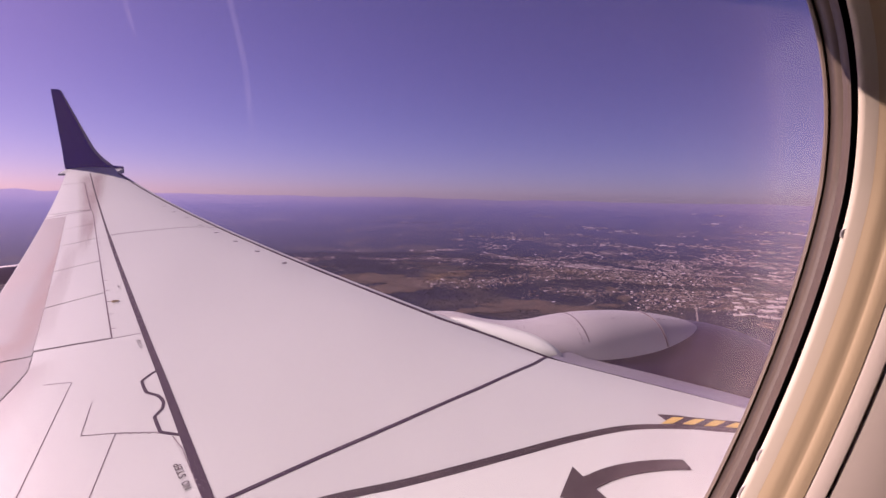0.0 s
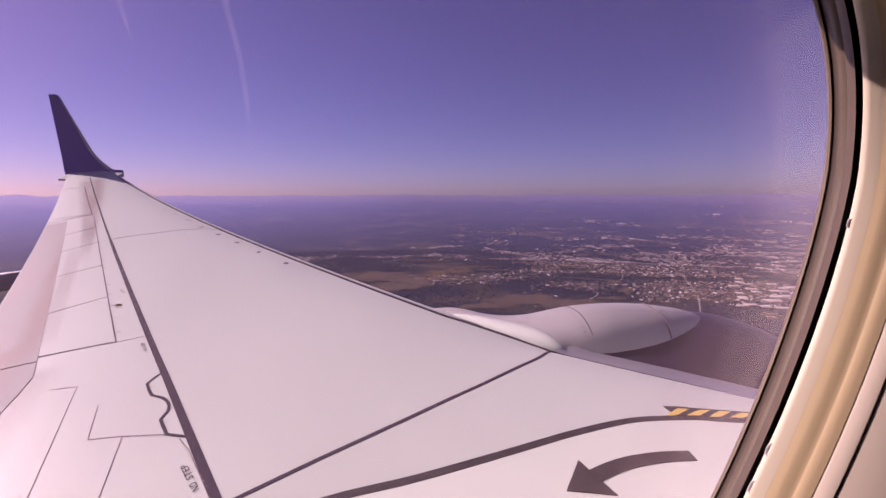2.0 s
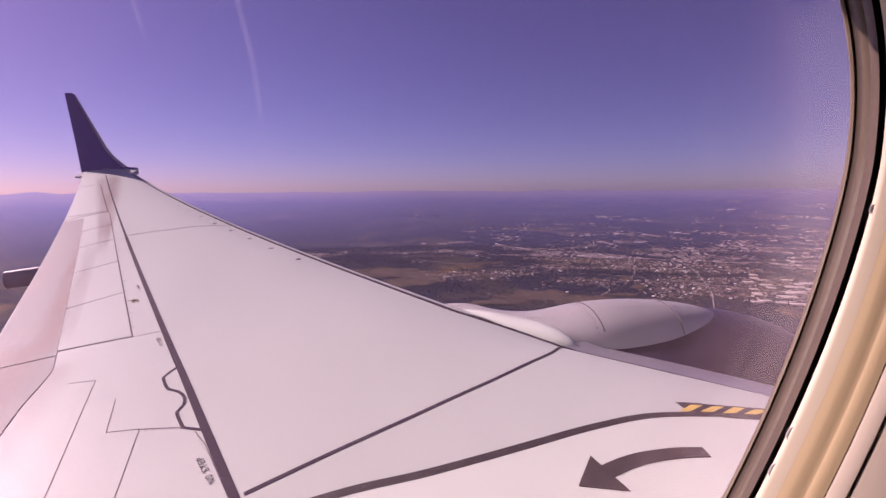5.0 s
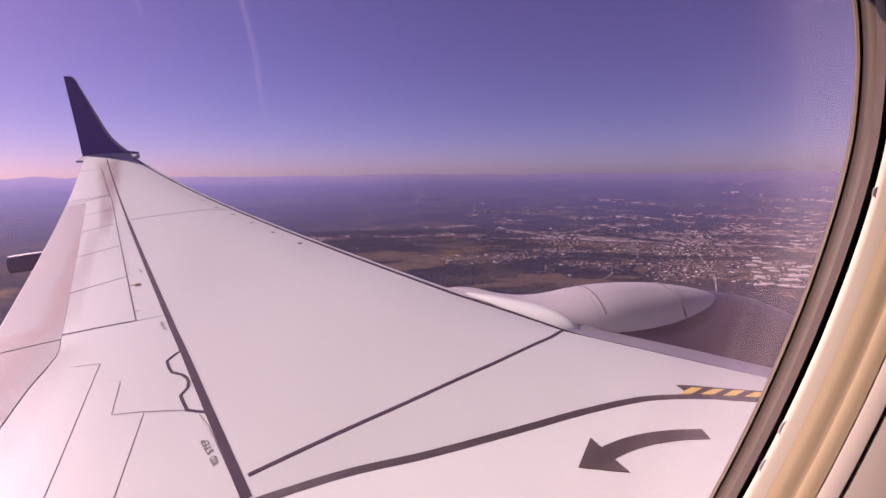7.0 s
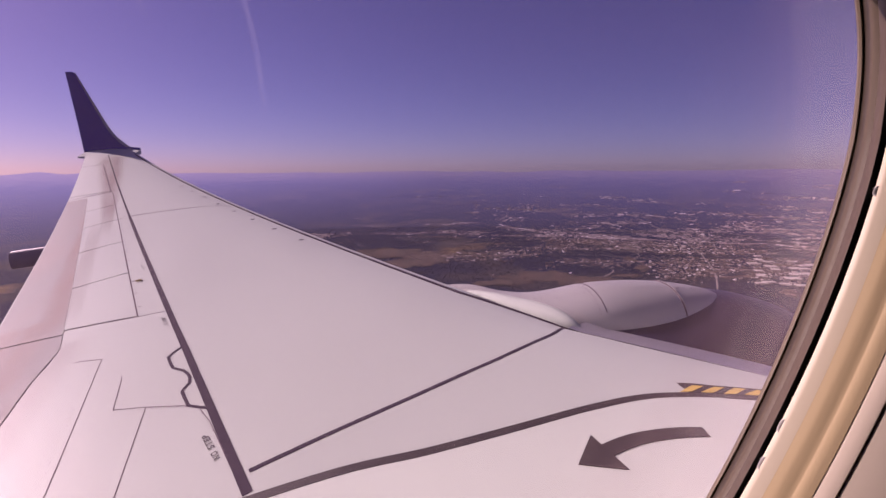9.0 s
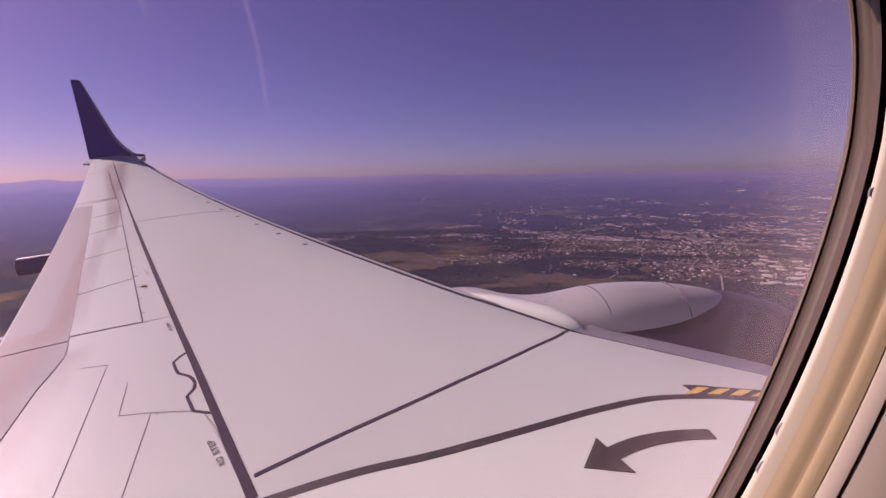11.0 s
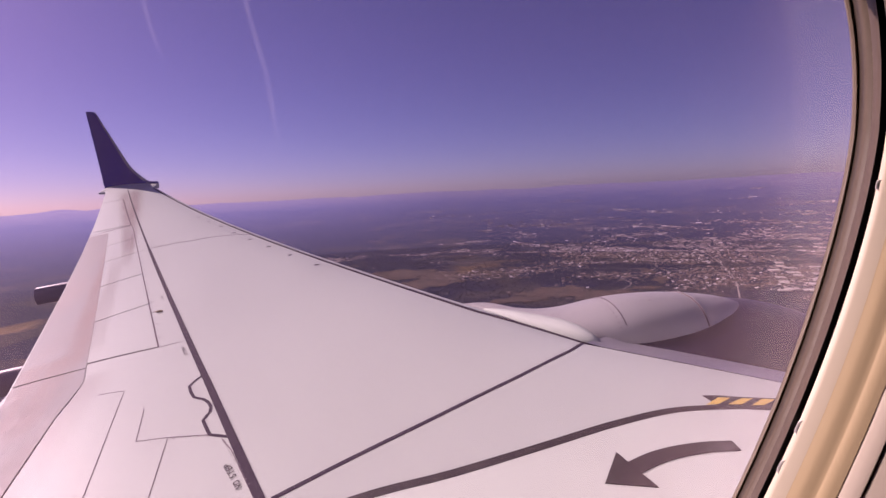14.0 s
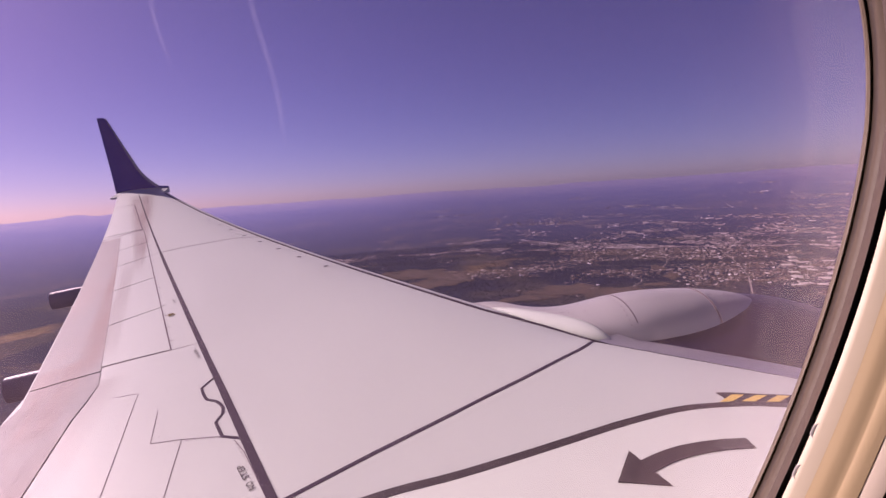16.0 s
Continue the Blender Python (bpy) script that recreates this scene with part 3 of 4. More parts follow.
# bare leading edge of the winglet
rr = []
for i in range(25):
    t = 0.042 + 0.958 * i / 24
    z = 0.46 + 2.05 * t
    le = -5.02 - 0.62 * (1 - (1 - min(1, t / 0.35)) ** 2.2) * 0.60 - 1.09 * t
    y = TIP_Y + 0.04 + 0.34 * t - 0.05 * (1 - t) ** 6
    c = le + 6.33 + 0.38 * t
    rr.append([(le + 0.004 - c * s0, y + d * (thick(s0, 0.075) * c + 0.004), z) for s0, d in ((0.10, 1), (0.03, 1), (0.0, 0), (0.03, -1), (0.10, -1))])
part("winglet_edge", loft(rr, False), PAINT, airplane, "bright bare metal leading edge of the winglet")
part("winglet_root_cap", band([(x_le(14.62) - 0.02, 14.62), (x_le(14.62) - 0.6, 14.84), (x_te(14.7) + 0.1, 14.84)], 0.06, 0.005), WHITE, wing, "white cap at the wing tip")

# seams and rivets of the pylon
hoop(PYLON, 3.02, -60, 165, 0.0035, 0.006, GROOVE, "pylon_band", "dark band round the fairing", pylon)
hoop(PYLON, 3.035, -60, 165, 0.004, 0.005, PAINT, "pylon_band", "bright metal band round the fairing", pylon)
hoop(PYLON, 2.28, -20, 150, 0.004, 0.005, GROOVE, "pylon_band", "", pylon)


def dots(places, r, name, mat, parent, label="", n=8):
    """Flat round heads, joined: places are pairs of a point and the way it faces."""
    vs, fs = [], []
    for p, up in places:
        up = Vector(up).normalized()
        u = up.orthogonal().normalized()
        v = up.cross(u)
        k0 = len(vs)
        for h in (0.0, 0.0025):
            for k in range(n):
                a = 2 * math.pi * k / n
                vs.append(tuple(Vector(p) + up * h + (u * math.cos(a) + v * math.sin(a)) * r * (1 - 20 * h * 0.3)))
        fs.append(list(range(k0 + n, k0 + 2 * n)))
        fs += [[k0 + k, k0 + (k + 1) % n, k0 + n + (k + 1) % n, k0 + n + k] for k in range(n)]
    me = bpy.data.meshes.new(name)
    me.from_pydata(vs, [], fs)
    me.materials.append(mat)
    ob = new(name, me)
    ob.parent = parent
    return tagged(ob, label, kind="stuff")


def rivet_row(a, b, step, jump=0.0):
    n = max(2, int(math.dist(a, b) / step))
    out = []
    for i in range(n + 1):
        if rng0.random() < jump:
            continue
        x, y = a[0] + (b[0] - a[0]) * i / n, a[1] + (b[1] - a[1]) * i / n
        out.append((top(x, y, 0.001), (0, -0.08, 1)))
    return out


rng0 = random.Random(11)
rows = []
for a, b, step in (((-1.60, 3.55), (-1.38, 2.50), 0.075), ((-1.30, 3.24), (-1.22, 2.98), 0.07), ((-1.03, 2.86), (-0.98, 2.40), 0.06), ((-1.22, 2.90), (-1.10, 2.87), 0.06), ((-0.735, 2.71), (-0.515, 2.28), 0.045),
                   ((-1.15, 3.36), (-1.05, 3.20), 0.05), ((-0.97, 3.14), (-0.97, 2.90), 0.06), ((-1.54, 3.42), (-1.34, 3.30), 0.045), ((-1.52, 3.36), (-1.38, 3.26), 0.05), ((-1.98, 3.0), (-1.70, 2.3), 0.09), ((-1.95, 2.95), (-1.66, 2.25), 0.09)):
    rows += rivet_row(a, b, step, 0.35)
dots(rows, 0.0034, "rivets", RIVET, wing, "small dark rivet heads")
dots(rivet_row((-1.04, 2.875), (-0.84, 2.81), 0.05), 0.006, "rivets", RIVET, wing, "larger dark fastener heads")
for x, y in ((-2.85, 10.41), (-2.545, 9.92), (-2.22, 9.41), (-1.87, 8.77), (-1.52, 8.19), (-1.16, 7.58), (-0.80, 6.95), (-0.417, 6.31)):
    dots([(top(x, y, 0.002), (0, -0.08, 1))], 0.035, "drain_port", SEALANT, wing, "small dark round port", 14)
# hinge marks beside the spoilers
for k in range(14):
    y = 4.5 + 0.36 * k
    part("hinge_mark", band([(hinge(y) + 0.01, y), (hinge(y) + 0.05, y)], 0.008, 0.002), GROOVE, wing)
# lifting eye
bm = bmesh.new()
prof = []
for i in range(20):
    a = 2 * math.pi * i / 20
    c = Vector((-1.86 + 0.026 * math.cos(a), 5.18 + 0.026 * math.sin(a), top(-1.86, 5.18).z + 0.01))
    prof.append([c + Vector((math.cos(a) * math.cos(b), math.sin(a) * math.cos(b), math.sin(b))) * 0.006 for b in (0, 1.05, 2.09, 3.14, 4.19, 5.24)])
part("lifting_eye", loft(prof + prof[:1]), CLEAR_DOT, wing, "small tarnished metal eye ring")
# pylon rivet lines
rows = []
for i in range(26):
    st = PYLON[int(16 + i * 0.85)]
    a = radians(112)
    rows.append(((st[0] + 0.02 * (i % 2), st[1] + st[3] * math.cos(a), st[2] + st[4] * math.sin(a) + 0.001), (0, math.cos(a), math.sin(a))))
for deg in range(40, 160, 8):
    st = min(PYLON, key=lambda q: abs(q[0] - 2.24))
    a = radians(deg)
    rows.append(((2.22, st[1] + st[3] * math.cos(a), st[2] + st[4] * math.sin(a) + 0.002), (0, math.cos(a), math.sin(a))))
dots(rows, 0.0065, "rivets", GROOVE, pylon, "small dark rivet heads")


def lettering(text, x, y, dx, dy, size):
    """Words laid on the wing, from x, y along dx, dy."""
    cu = bpy.data.curves.new("lettering", "FONT")
    cu.body, cu.size, cu.offset = text, 1.0, 0.02
    cu.space_character = 1.15
    cu.dimensions, cu.fill_mode = "2D", "FRONT"
    tmp = new("lettering_source", cu)
    bpy.context.view_layer.update()
    me = bpy.data.meshes.new_from_object(tmp.evaluated_get(bpy.context.evaluated_depsgraph_get()))
    bpy.data.objects.remove(tmp)
    d = Vector((dx, dy)).normalized()
    n = Vector((-d.y, d.x))
    wide = max(v.co.x for v in me.vertices)
    k = math.hypot(dx, dy) / wide
    for v in me.vertices:
        q = Vector((x, y)) + d * v.co.x * k + n * v.co.y * size
        v.co = top(q.x, q.y, 0.004)
    me.materials.append(BLACKP)
    ob = new("lettering", me)
    ob.parent = wing
    return tagged(ob, "dark stencilled word")


for x, y, dx, dy, size in ((-0.566, 2.315, -0.100, 0.205, 0.043), (-1.27, 4.0, -0.075, 0.175, 0.034), (-1.93, 5.56, -0.065, 0.14, 0.034)):
    lettering("NO", x, y, dx * 0.29, dy * 0.29, size)
    lettering("STEP", x + dx * 0.43, y + dy * 0.43, dx * 0.57, dy * 0.57, size)

# ---- window and cabin wall ----
WX, WZ, WA, WB, WTOP, WTILT = 0.0194, 0.0108, 0.1182, 0.1945, 0.091, 0.0182


def oval(off, y, count=160):
    pts = []
    for k in range(count):
        a = 2 * math.pi * k / count
        c, s = math.cos(a), math.sin(a)
        m, high = (2.31, WTOP) if s > 0 else ((1.49 if c > 0 else 1.7), WB)
        x = WX + (WA + off) * math.copysign(abs(c) ** (2 / m), c)
        z = WZ + (high + off) * math.copysign(abs(s) ** (2 / m), s)
        pts.append((x, y - WTILT * z, z))
    return pts


window = tagged(new("window_1"), "oval airliner window with a black rubber seal and streaked acrylic pane", "window", kind="structure")


def rings_part(name, profile, mat, parent, label):
    return part(name, loft([oval(o, y) for o, y in profile]), mat, parent, label)


def deep_oval(off, k):
    """The oval at offset off, scaled outwards from the camera's place so that its outline fits the view."""
    return [(x * k, y * k, z * k) for x, y, z in oval(off, 0.1147)]


mid = Vector((WX, 0.1147, WZ)) * 1.30
RIMS = (0.02, 0.4, 0.6, 0.7, 0.76, 0.82, 0.87, 0.91, 0.95, 0.98, 1.0)
edge_front, edge_back = deep_oval(0.0045, 1.30), deep_oval(0.0045, 1.325)
bm = loft([[mid.lerp(Vector(p), f) for p in edge_front] for f in RIMS] + [[(mid * 1.02).lerp(Vector(p), f) for p in edge_back] for f in RIMS[::-1]], True, True)
pane = part("pane", bm, PANE, window, "clear acrylic pane with rim glare put in as pale scatter", smooth=False)
pane.data.attributes.new("rim", "FLOAT", "POINT").data.foreach_set("value", [f for f in RIMS for p in edge_front] + [0.0] * (len(RIMS) * len(edge_back)))
pane.visible_shadow = False
part("outer_frame", loft([deep_oval(o, k) for o, k in ((0.0045, 1.21), (0.0016, 1.195), (0.0021, 1.175), (0.0030, 1.168), (0.0036, 1.170))]), PALESEAL, window, "paler edge of the rubber frame")
# ring in a darker brown; its profile has no recess
part("frame_band", loft([deep_oval(o, k) for o, k in ((0.0036, 1.170), (0.0040, 1.165), (0.0046, 1.155), (0.0056, 1.125))]), DARKBROWN, window, "dark brown band in the window frame")
part("inner_frame", loft([deep_oval(o, k) for o, k in ((0.0056, 1.125), (0.0063, 1.11), (0.0071, 1.10), (0.0078, 1.095), (0.0085, 1.09))]), BROWN, window, "brown rubber inner frame")
part("frame_lip", loft([deep_oval(o, k) for o, k in ((0.0085, 1.09), (0.0089, 1.07), (0.0096, 1.055), (0.0104, 1.04), (0.0114, 1.03), (0.0117, 1.045))]), PINKSEAL, window, "pinkish brown lip of the rubber frame")
part("seal", loft([deep_oval(o, k) for o, k in ((0.0114, 1.03), (0.0119, 1.035), (0.0152, 1.03), (0.0157, 1.005))]), RUBBER, window, "black rubber seal")
rings_part("reveal_lip", [(0.0157, 0.1160), (0.0155, 0.1149), (0.0159, 0.1140), (0.0175, 0.1117)], CREAM_SHINE, window, "cream inner lip, coloured paler for its sheen")
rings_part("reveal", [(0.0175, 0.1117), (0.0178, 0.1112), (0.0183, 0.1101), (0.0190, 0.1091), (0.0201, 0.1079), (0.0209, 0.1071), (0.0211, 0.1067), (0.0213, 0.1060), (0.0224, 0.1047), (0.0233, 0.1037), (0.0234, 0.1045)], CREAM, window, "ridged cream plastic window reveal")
# small pale clips that hold the seal
def seal_point(deg, off, k):
    """A place on the seal, at an angle round the lower part of the opening."""
    c, s_ = math.cos(radians(deg)), math.sin(radians(deg))
    x, z = WX + (WA + off) * c ** (2 / 1.49), WZ - (WB + off) * abs(s_) ** (2 / 1.49)
    return Vector((x, 0.1147 - WTILT * z, z)) * k


for deg in (-8.3, -30.4, -33.8):
    rr = []
    for i in range(9):
        q = i / 8 - 0.5
        round_ = 0.25 + 0.75 * math.sqrt(max(0, 1 - (2 * q) ** 4))
        mid_, half = 0.0146, 0.0011 * round_
        rr.append([seal_point(deg + 1.15 * q, mid_ + u * half, 1.004 + v * 0.010) for u, v in ((-1, 1.0), (-1, 0.45), (-0.5, 0.2), (0.6, -0.15), (1, -0.2), (1, 1))])
    part("clip", loft(rr, True, True), CLIP, window, "small white plastic clip on the seal")


def far_oval(a, b, y_of, n):
    pts = []
    for k in range(160):
        t = 2 * math.pi * k / 160
        c, s = math.cos(t), math.sin(t)
        x = WX + a * math.copysign(abs(c) ** (2 / n), c)
        z = WZ + b * math.copysign(abs(s) ** (2 / n), s)
        pts.append((x, y_of(z), z))
    return pts


flat = lambda z: 0.06 - WTILT * z * 0.6
wall = part("wall_cabin", loft([oval(0.0235, 0.1050), oval(0.0236, 0.1032), oval(0.0262, 0.1004), oval(0.0264, 0.1008), oval(0.0285, 0.0980), oval(0.035, 0.091), oval(0.05, 0.080), far_oval(0.24, 0.30, flat, 3), far_oval(1.2, 0.75, flat, 8), far_oval(3.0, 1.15, flat, 30)]), LINING, None, "")
tagged(wall, "cream moulded plastic cabin side wall round the window", "wall", kind="structure")


def hull(z):
    return 0.192 - 0.05 * z - 0.27 * z * z


def skin_opening(off):
    """The opening in the outer skin, its unseen upper edge lowered below the cabin's reveal to shade it."""
    out = []
    for x, y, z in deep_oval(0.006, 1.66):
        x, z = x * (1 + off), min(z, SHADE_EDGE) * (1 + off)
        out.append((x, hull(z), z))
    return out


# height of the added edge that keeps sun off the upper reveal
SHADE_EDGE = 0.108
part("fuselage", loft([deep_oval(0.004, 1.21), deep_oval(0.0055, 1.30), skin_opening(0.0), skin_opening(0.012), far_oval(0.30, 0.40, hull, 2.4), far_oval(0.6, 0.6, hull, 3), far_oval(1.6, 0.8, hull, 8), far_oval(3.2, 1.3, hull, 30)]), WHITE, airplane, "white fuselage skin")
bm = bmesh.new()
box(bm, -3.0, 3.05, -3.5, 0.12, -1.25, -1.15)
tagged(part("floor", bm, CARPET, None, "", False), "dark carpeted cabin floor", "floor", kind="structure")
bm = bmesh.new()
box(bm, -3.0, 3.05, -3.5, 0.10, 1.12, 1.2)
tagged(part("ceiling", bm, LINING, None, "", False), "plain pale cabin ceiling", "ceiling", kind="structure")
for name, dims in (("wall_inner", (-3.0, 3.05, -3.6, -3.5)), ("wall_aft", (-3.1, -3.0, -3.6, 0.12)), ("wall_forward", (3.05, 3.15, -3.6, 0.12))):
    bm = bmesh.new()
    box(bm, *dims, -1.25, 1.2)
    tagged(part(name, bm, LINING, None, "", False), "plain pale cabin partition", "wall", kind="structure")

# ---- ground, built small and near so that it keeps its place under the horizon ----
GZ = -80.0
rng = random.Random(4)


def relief(x, y):
    return GZ + 1.6 * noise.fractal(Vector((x / 180, y / 180, 0)), 1.0, 2.0, 4)


def polar(az, dist):
    return dist * math.sin(radians(az)), dist * math.cos(radians(az))


rings = []
radii = [r for r in (12 * 1.07 ** i for i in range(100)) if r < 4700] + [4900]
for r in radii:
    rings.append([(r * math.cos(2 * math.pi * k / 300), r * math.sin(2 * math.pi * k / 300), relief(r * math.cos(2 * math.pi * k / 300), r * math.sin(2 * math.pi * k / 300)) - 0.04 * max(0, min(r, 900) - 640)) for k in range(300)])
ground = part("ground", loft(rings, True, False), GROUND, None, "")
tagged(ground, "wooded valley floor with dry fields and suburbs", "ground", kind="structure")


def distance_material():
    """Far woods and towns; violet haze put in as a glow, deeper with distance and towards the sun."""
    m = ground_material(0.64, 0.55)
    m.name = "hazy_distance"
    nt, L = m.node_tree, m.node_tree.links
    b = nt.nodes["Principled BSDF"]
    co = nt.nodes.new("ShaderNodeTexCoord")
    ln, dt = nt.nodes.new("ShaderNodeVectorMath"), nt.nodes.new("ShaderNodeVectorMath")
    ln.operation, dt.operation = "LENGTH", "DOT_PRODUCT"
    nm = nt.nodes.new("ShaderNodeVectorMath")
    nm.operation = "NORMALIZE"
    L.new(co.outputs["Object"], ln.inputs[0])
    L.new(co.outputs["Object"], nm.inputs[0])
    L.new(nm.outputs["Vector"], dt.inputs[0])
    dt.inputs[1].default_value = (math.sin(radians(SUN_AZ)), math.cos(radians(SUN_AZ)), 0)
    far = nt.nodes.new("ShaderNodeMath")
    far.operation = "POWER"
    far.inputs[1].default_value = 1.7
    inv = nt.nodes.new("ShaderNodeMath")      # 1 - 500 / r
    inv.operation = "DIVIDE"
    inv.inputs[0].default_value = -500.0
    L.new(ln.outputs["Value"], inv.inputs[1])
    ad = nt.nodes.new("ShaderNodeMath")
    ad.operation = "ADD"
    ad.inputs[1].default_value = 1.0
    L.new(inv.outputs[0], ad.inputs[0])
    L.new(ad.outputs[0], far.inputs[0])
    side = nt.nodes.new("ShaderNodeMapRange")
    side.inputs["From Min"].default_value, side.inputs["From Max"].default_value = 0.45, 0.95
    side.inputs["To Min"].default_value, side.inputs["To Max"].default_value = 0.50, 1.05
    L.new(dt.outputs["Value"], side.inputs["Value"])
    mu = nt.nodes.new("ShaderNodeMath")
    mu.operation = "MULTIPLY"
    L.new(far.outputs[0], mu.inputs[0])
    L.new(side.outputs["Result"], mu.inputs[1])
    pale = nt.nodes.new("ShaderNodeMapRange")      # the glow pales over the last miles to melt into the sky
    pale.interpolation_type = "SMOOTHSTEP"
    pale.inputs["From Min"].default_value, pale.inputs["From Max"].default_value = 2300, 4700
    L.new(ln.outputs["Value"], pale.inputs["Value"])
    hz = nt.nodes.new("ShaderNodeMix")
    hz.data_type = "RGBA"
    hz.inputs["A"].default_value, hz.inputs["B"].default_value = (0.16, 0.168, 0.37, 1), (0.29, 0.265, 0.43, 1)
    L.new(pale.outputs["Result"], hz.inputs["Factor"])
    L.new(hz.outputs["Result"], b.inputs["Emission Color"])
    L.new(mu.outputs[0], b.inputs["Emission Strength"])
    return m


EL_R, EL_V = (560, 640, 760, 900, 1035, 1150, 1450, 1800, 2150, 2600, 3100, 3600, 4100, 4600), (-8.13, -7.12, -6.0, -5.05, -4.40, -3.85, -3.05, -2.4, -2.05, -1.7, -1.35, -1.03, -0.72, -0.42)


def land(az, r):
    """Height of the far land, raised into low hills by angles that fit the camera's horizon."""
    x, y = polar(az, r)
    el = float(np.interp(r, EL_R, EL_V))
    u = min(1, max(0, (r - 900) / 1500))
    a = radians(az)
    el += u * 0.10 * noise.fractal(Vector((math.sin(a) * 14, math.cos(a) * 14, r / 400)), 1.0, 2.0, 5)
    el += 0.22 * math.exp(-((az - 333.5) / 1.6) ** 2) * max(0, (r - 3000) / 1600) + 0.14 * math.exp(-((az - 336.5) / 0.8) ** 2) * max(0, (r - 3000) / 1600)
    if r > 3500:
        el += 0.35 * max(0, noise.noise(Vector((math.sin(a) * 5, math.cos(a) * 5, 2.7)))) * (r - 3500) / 1100
    w = min(1, max(0, (r - 560) / 300))
    return (1 - w) * (relief(x, y) + 0.4 * min(1, (r - 560) / 40)) + w * r * math.tan(radians(el))


rings = []
for i in range(70):
    r = 560 * (4600 / 560) ** (i / 69)
    rings.append([(*polar(0.6 * k, r), land(0.6 * k, r)) for k in range(600)])
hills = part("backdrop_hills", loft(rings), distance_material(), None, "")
tagged(hills, "wooded suburbs and low hills with violet haze put in as glow", "hills", kind="structure")

# dry fields
FIELD = material("dry_grass", (0.108, 0.083, 0.072), 0.95, second=(0.055, 0.056, 0.056), scale=0.09, amount=0.95, grain=1.5, spec=0.1)
FIELDS = ((6.0, 470, 30, 24, 0), (10.2, 442, 22, 30, 20), (8.0, 415, 26, 16, 0), (19.0, 345, 22, 10, 20), (23.5, 372, 26, 15, 30), (28.6, 364, 26, 15, 10), (33.2, 455, 5, 15, 10), (34.5, 420, 6, 12, -10), (33, 388, 12, 5, 20), (37, 500, 14, 4, 10), (41, 425, 12, 4, 20), (17, 520, 30, 6, 5), (46, 450, 14, 6, 20), (31.0, 610, 22, 10, 0))
WOODED = ((10.0, 350), (12.5, 367), (18.5, 402), (23.7, 441), (28.1, 476), (36.0, 487), (42.0, 500), (48, 545))      # a belt of trees along the stream
TOWNS = ((12.5, 438, 2.2, 15, 1.0), (19.0, 458, 3.2, 17, 1.1), (24.5, 500, 2.4, 14, 0.8), (27.0, 585, 3.2, 38, 0.9), (35.0, 590, 4.5, 50, 1.2), (40.5, 535, 5.0, 40, 1.1), (43.5, 455, 4.0, 24, 0.9), (28.5, 432, 2.6, 14, 0.9), (38.0, 425, 3.0, 24, 0.9), (26.0, 385, 3.0, 8, 0.5), (51.0, 480, 4.0, 50, 0.9), (13.0, 590, 5.0, 20, 0.35))


def belt_off(az, dist):
    """How far a place lies beyond or before the belt of trees."""
    return dist - float(np.interp(az, [b[0] for b in WOODED], [b[1] for b in WOODED]))


for az, dist, a, b, turn in FIELDS:
    cx, cy = polar(az, dist)
    bm = bmesh.new()
    rim_pts = []
    for k in range(36):
        t = 2 * math.pi * k / 36
        rr_ = 1 + 0.6 * noise.noise(Vector((math.cos(t) * 1.9 + az, math.sin(t) * 1.6 + dist, 0)))
        u, v = a * rr_ * math.cos(t), b * rr_ * math.sin(t)
        ct, st_ = math.cos(radians(turn - az)), math.sin(radians(turn - az))
        x, y = cx + u * ct - v * st_, cy + u * st_ + v * ct
        rim_pts.append(bm.verts.new((x, y, relief(x, y) + 0.3)))
    c = bm.verts.new((cx, cy, relief(cx, cy) + 0.35))
    for p, q in zip(rim_pts, rim_pts[1:] + rim_pts[:1]):
        bm.faces.new((c, p, q))
    tagged(part("field", bm, FIELD, None, ""), "dry brown field among the suburbs", "field", kind="structure")

# roads
ROADM = material("pale_road", (0.30, 0.27, 0.25), 0.9, scale=0.3)
for line in (((5, 600), (14, 520), (24, 500), (35, 520), (50, 560)), ((30, 370), (31.5, 400), (30.5, 425), (33, 445), (34, 500), (33, 640)), ((42, 340), (41, 450), (38, 600), (33, 900)), ((10, 430), (18, 455), (28, 470), (40, 455), (52, 440))):
    pts = smooth_line([polar(*p) for p in line], 12)
    rr = []
    for i, p in enumerate(pts):
        d = (Vector(pts[min(i + 1, len(pts) - 1)]) - Vector(pts[max(i - 1, 0)])).normalized()
        n = Vector((-d.y, d.x)) * 0.55
        rr.append([(p[0] + n.x, p[1] + n.y, relief(*p) + 0.2), (p[0] - n.x, p[1] - n.y, relief(*p) + 0.2)])
    tagged(part("road", loft(rr, False), ROADM, None, ""), "pale road through the suburbs", "road", kind="structure")


def island_material(name, stops, rough):
    m = bpy.data.materials.new(name)
    m.use_nodes = True
    nt = m.node_tree
    g = nt.nodes.new("ShaderNodeNewGeometry")
    r = nt.nodes.new("ShaderNodeValToRGB")
    r.color_ramp.interpolation = "CONSTANT"
    e = r.color_ramp.elements
    while len(e) < len(stops):
        e.new(0.5)
    for k, (pos, col) in enumerate(stops):
        e[k].position, e[k].color = pos, (*col, 1)
    nt.links.new(g.outputs["Random Per Island"], r.inputs["Fac"])
    nt.links.new(r.outputs["Color"], nt.nodes["Principled BSDF"].inputs["Base Color"])
    nt.nodes["Principled BSDF"].inputs["Roughness"].default_value = rough
    return m


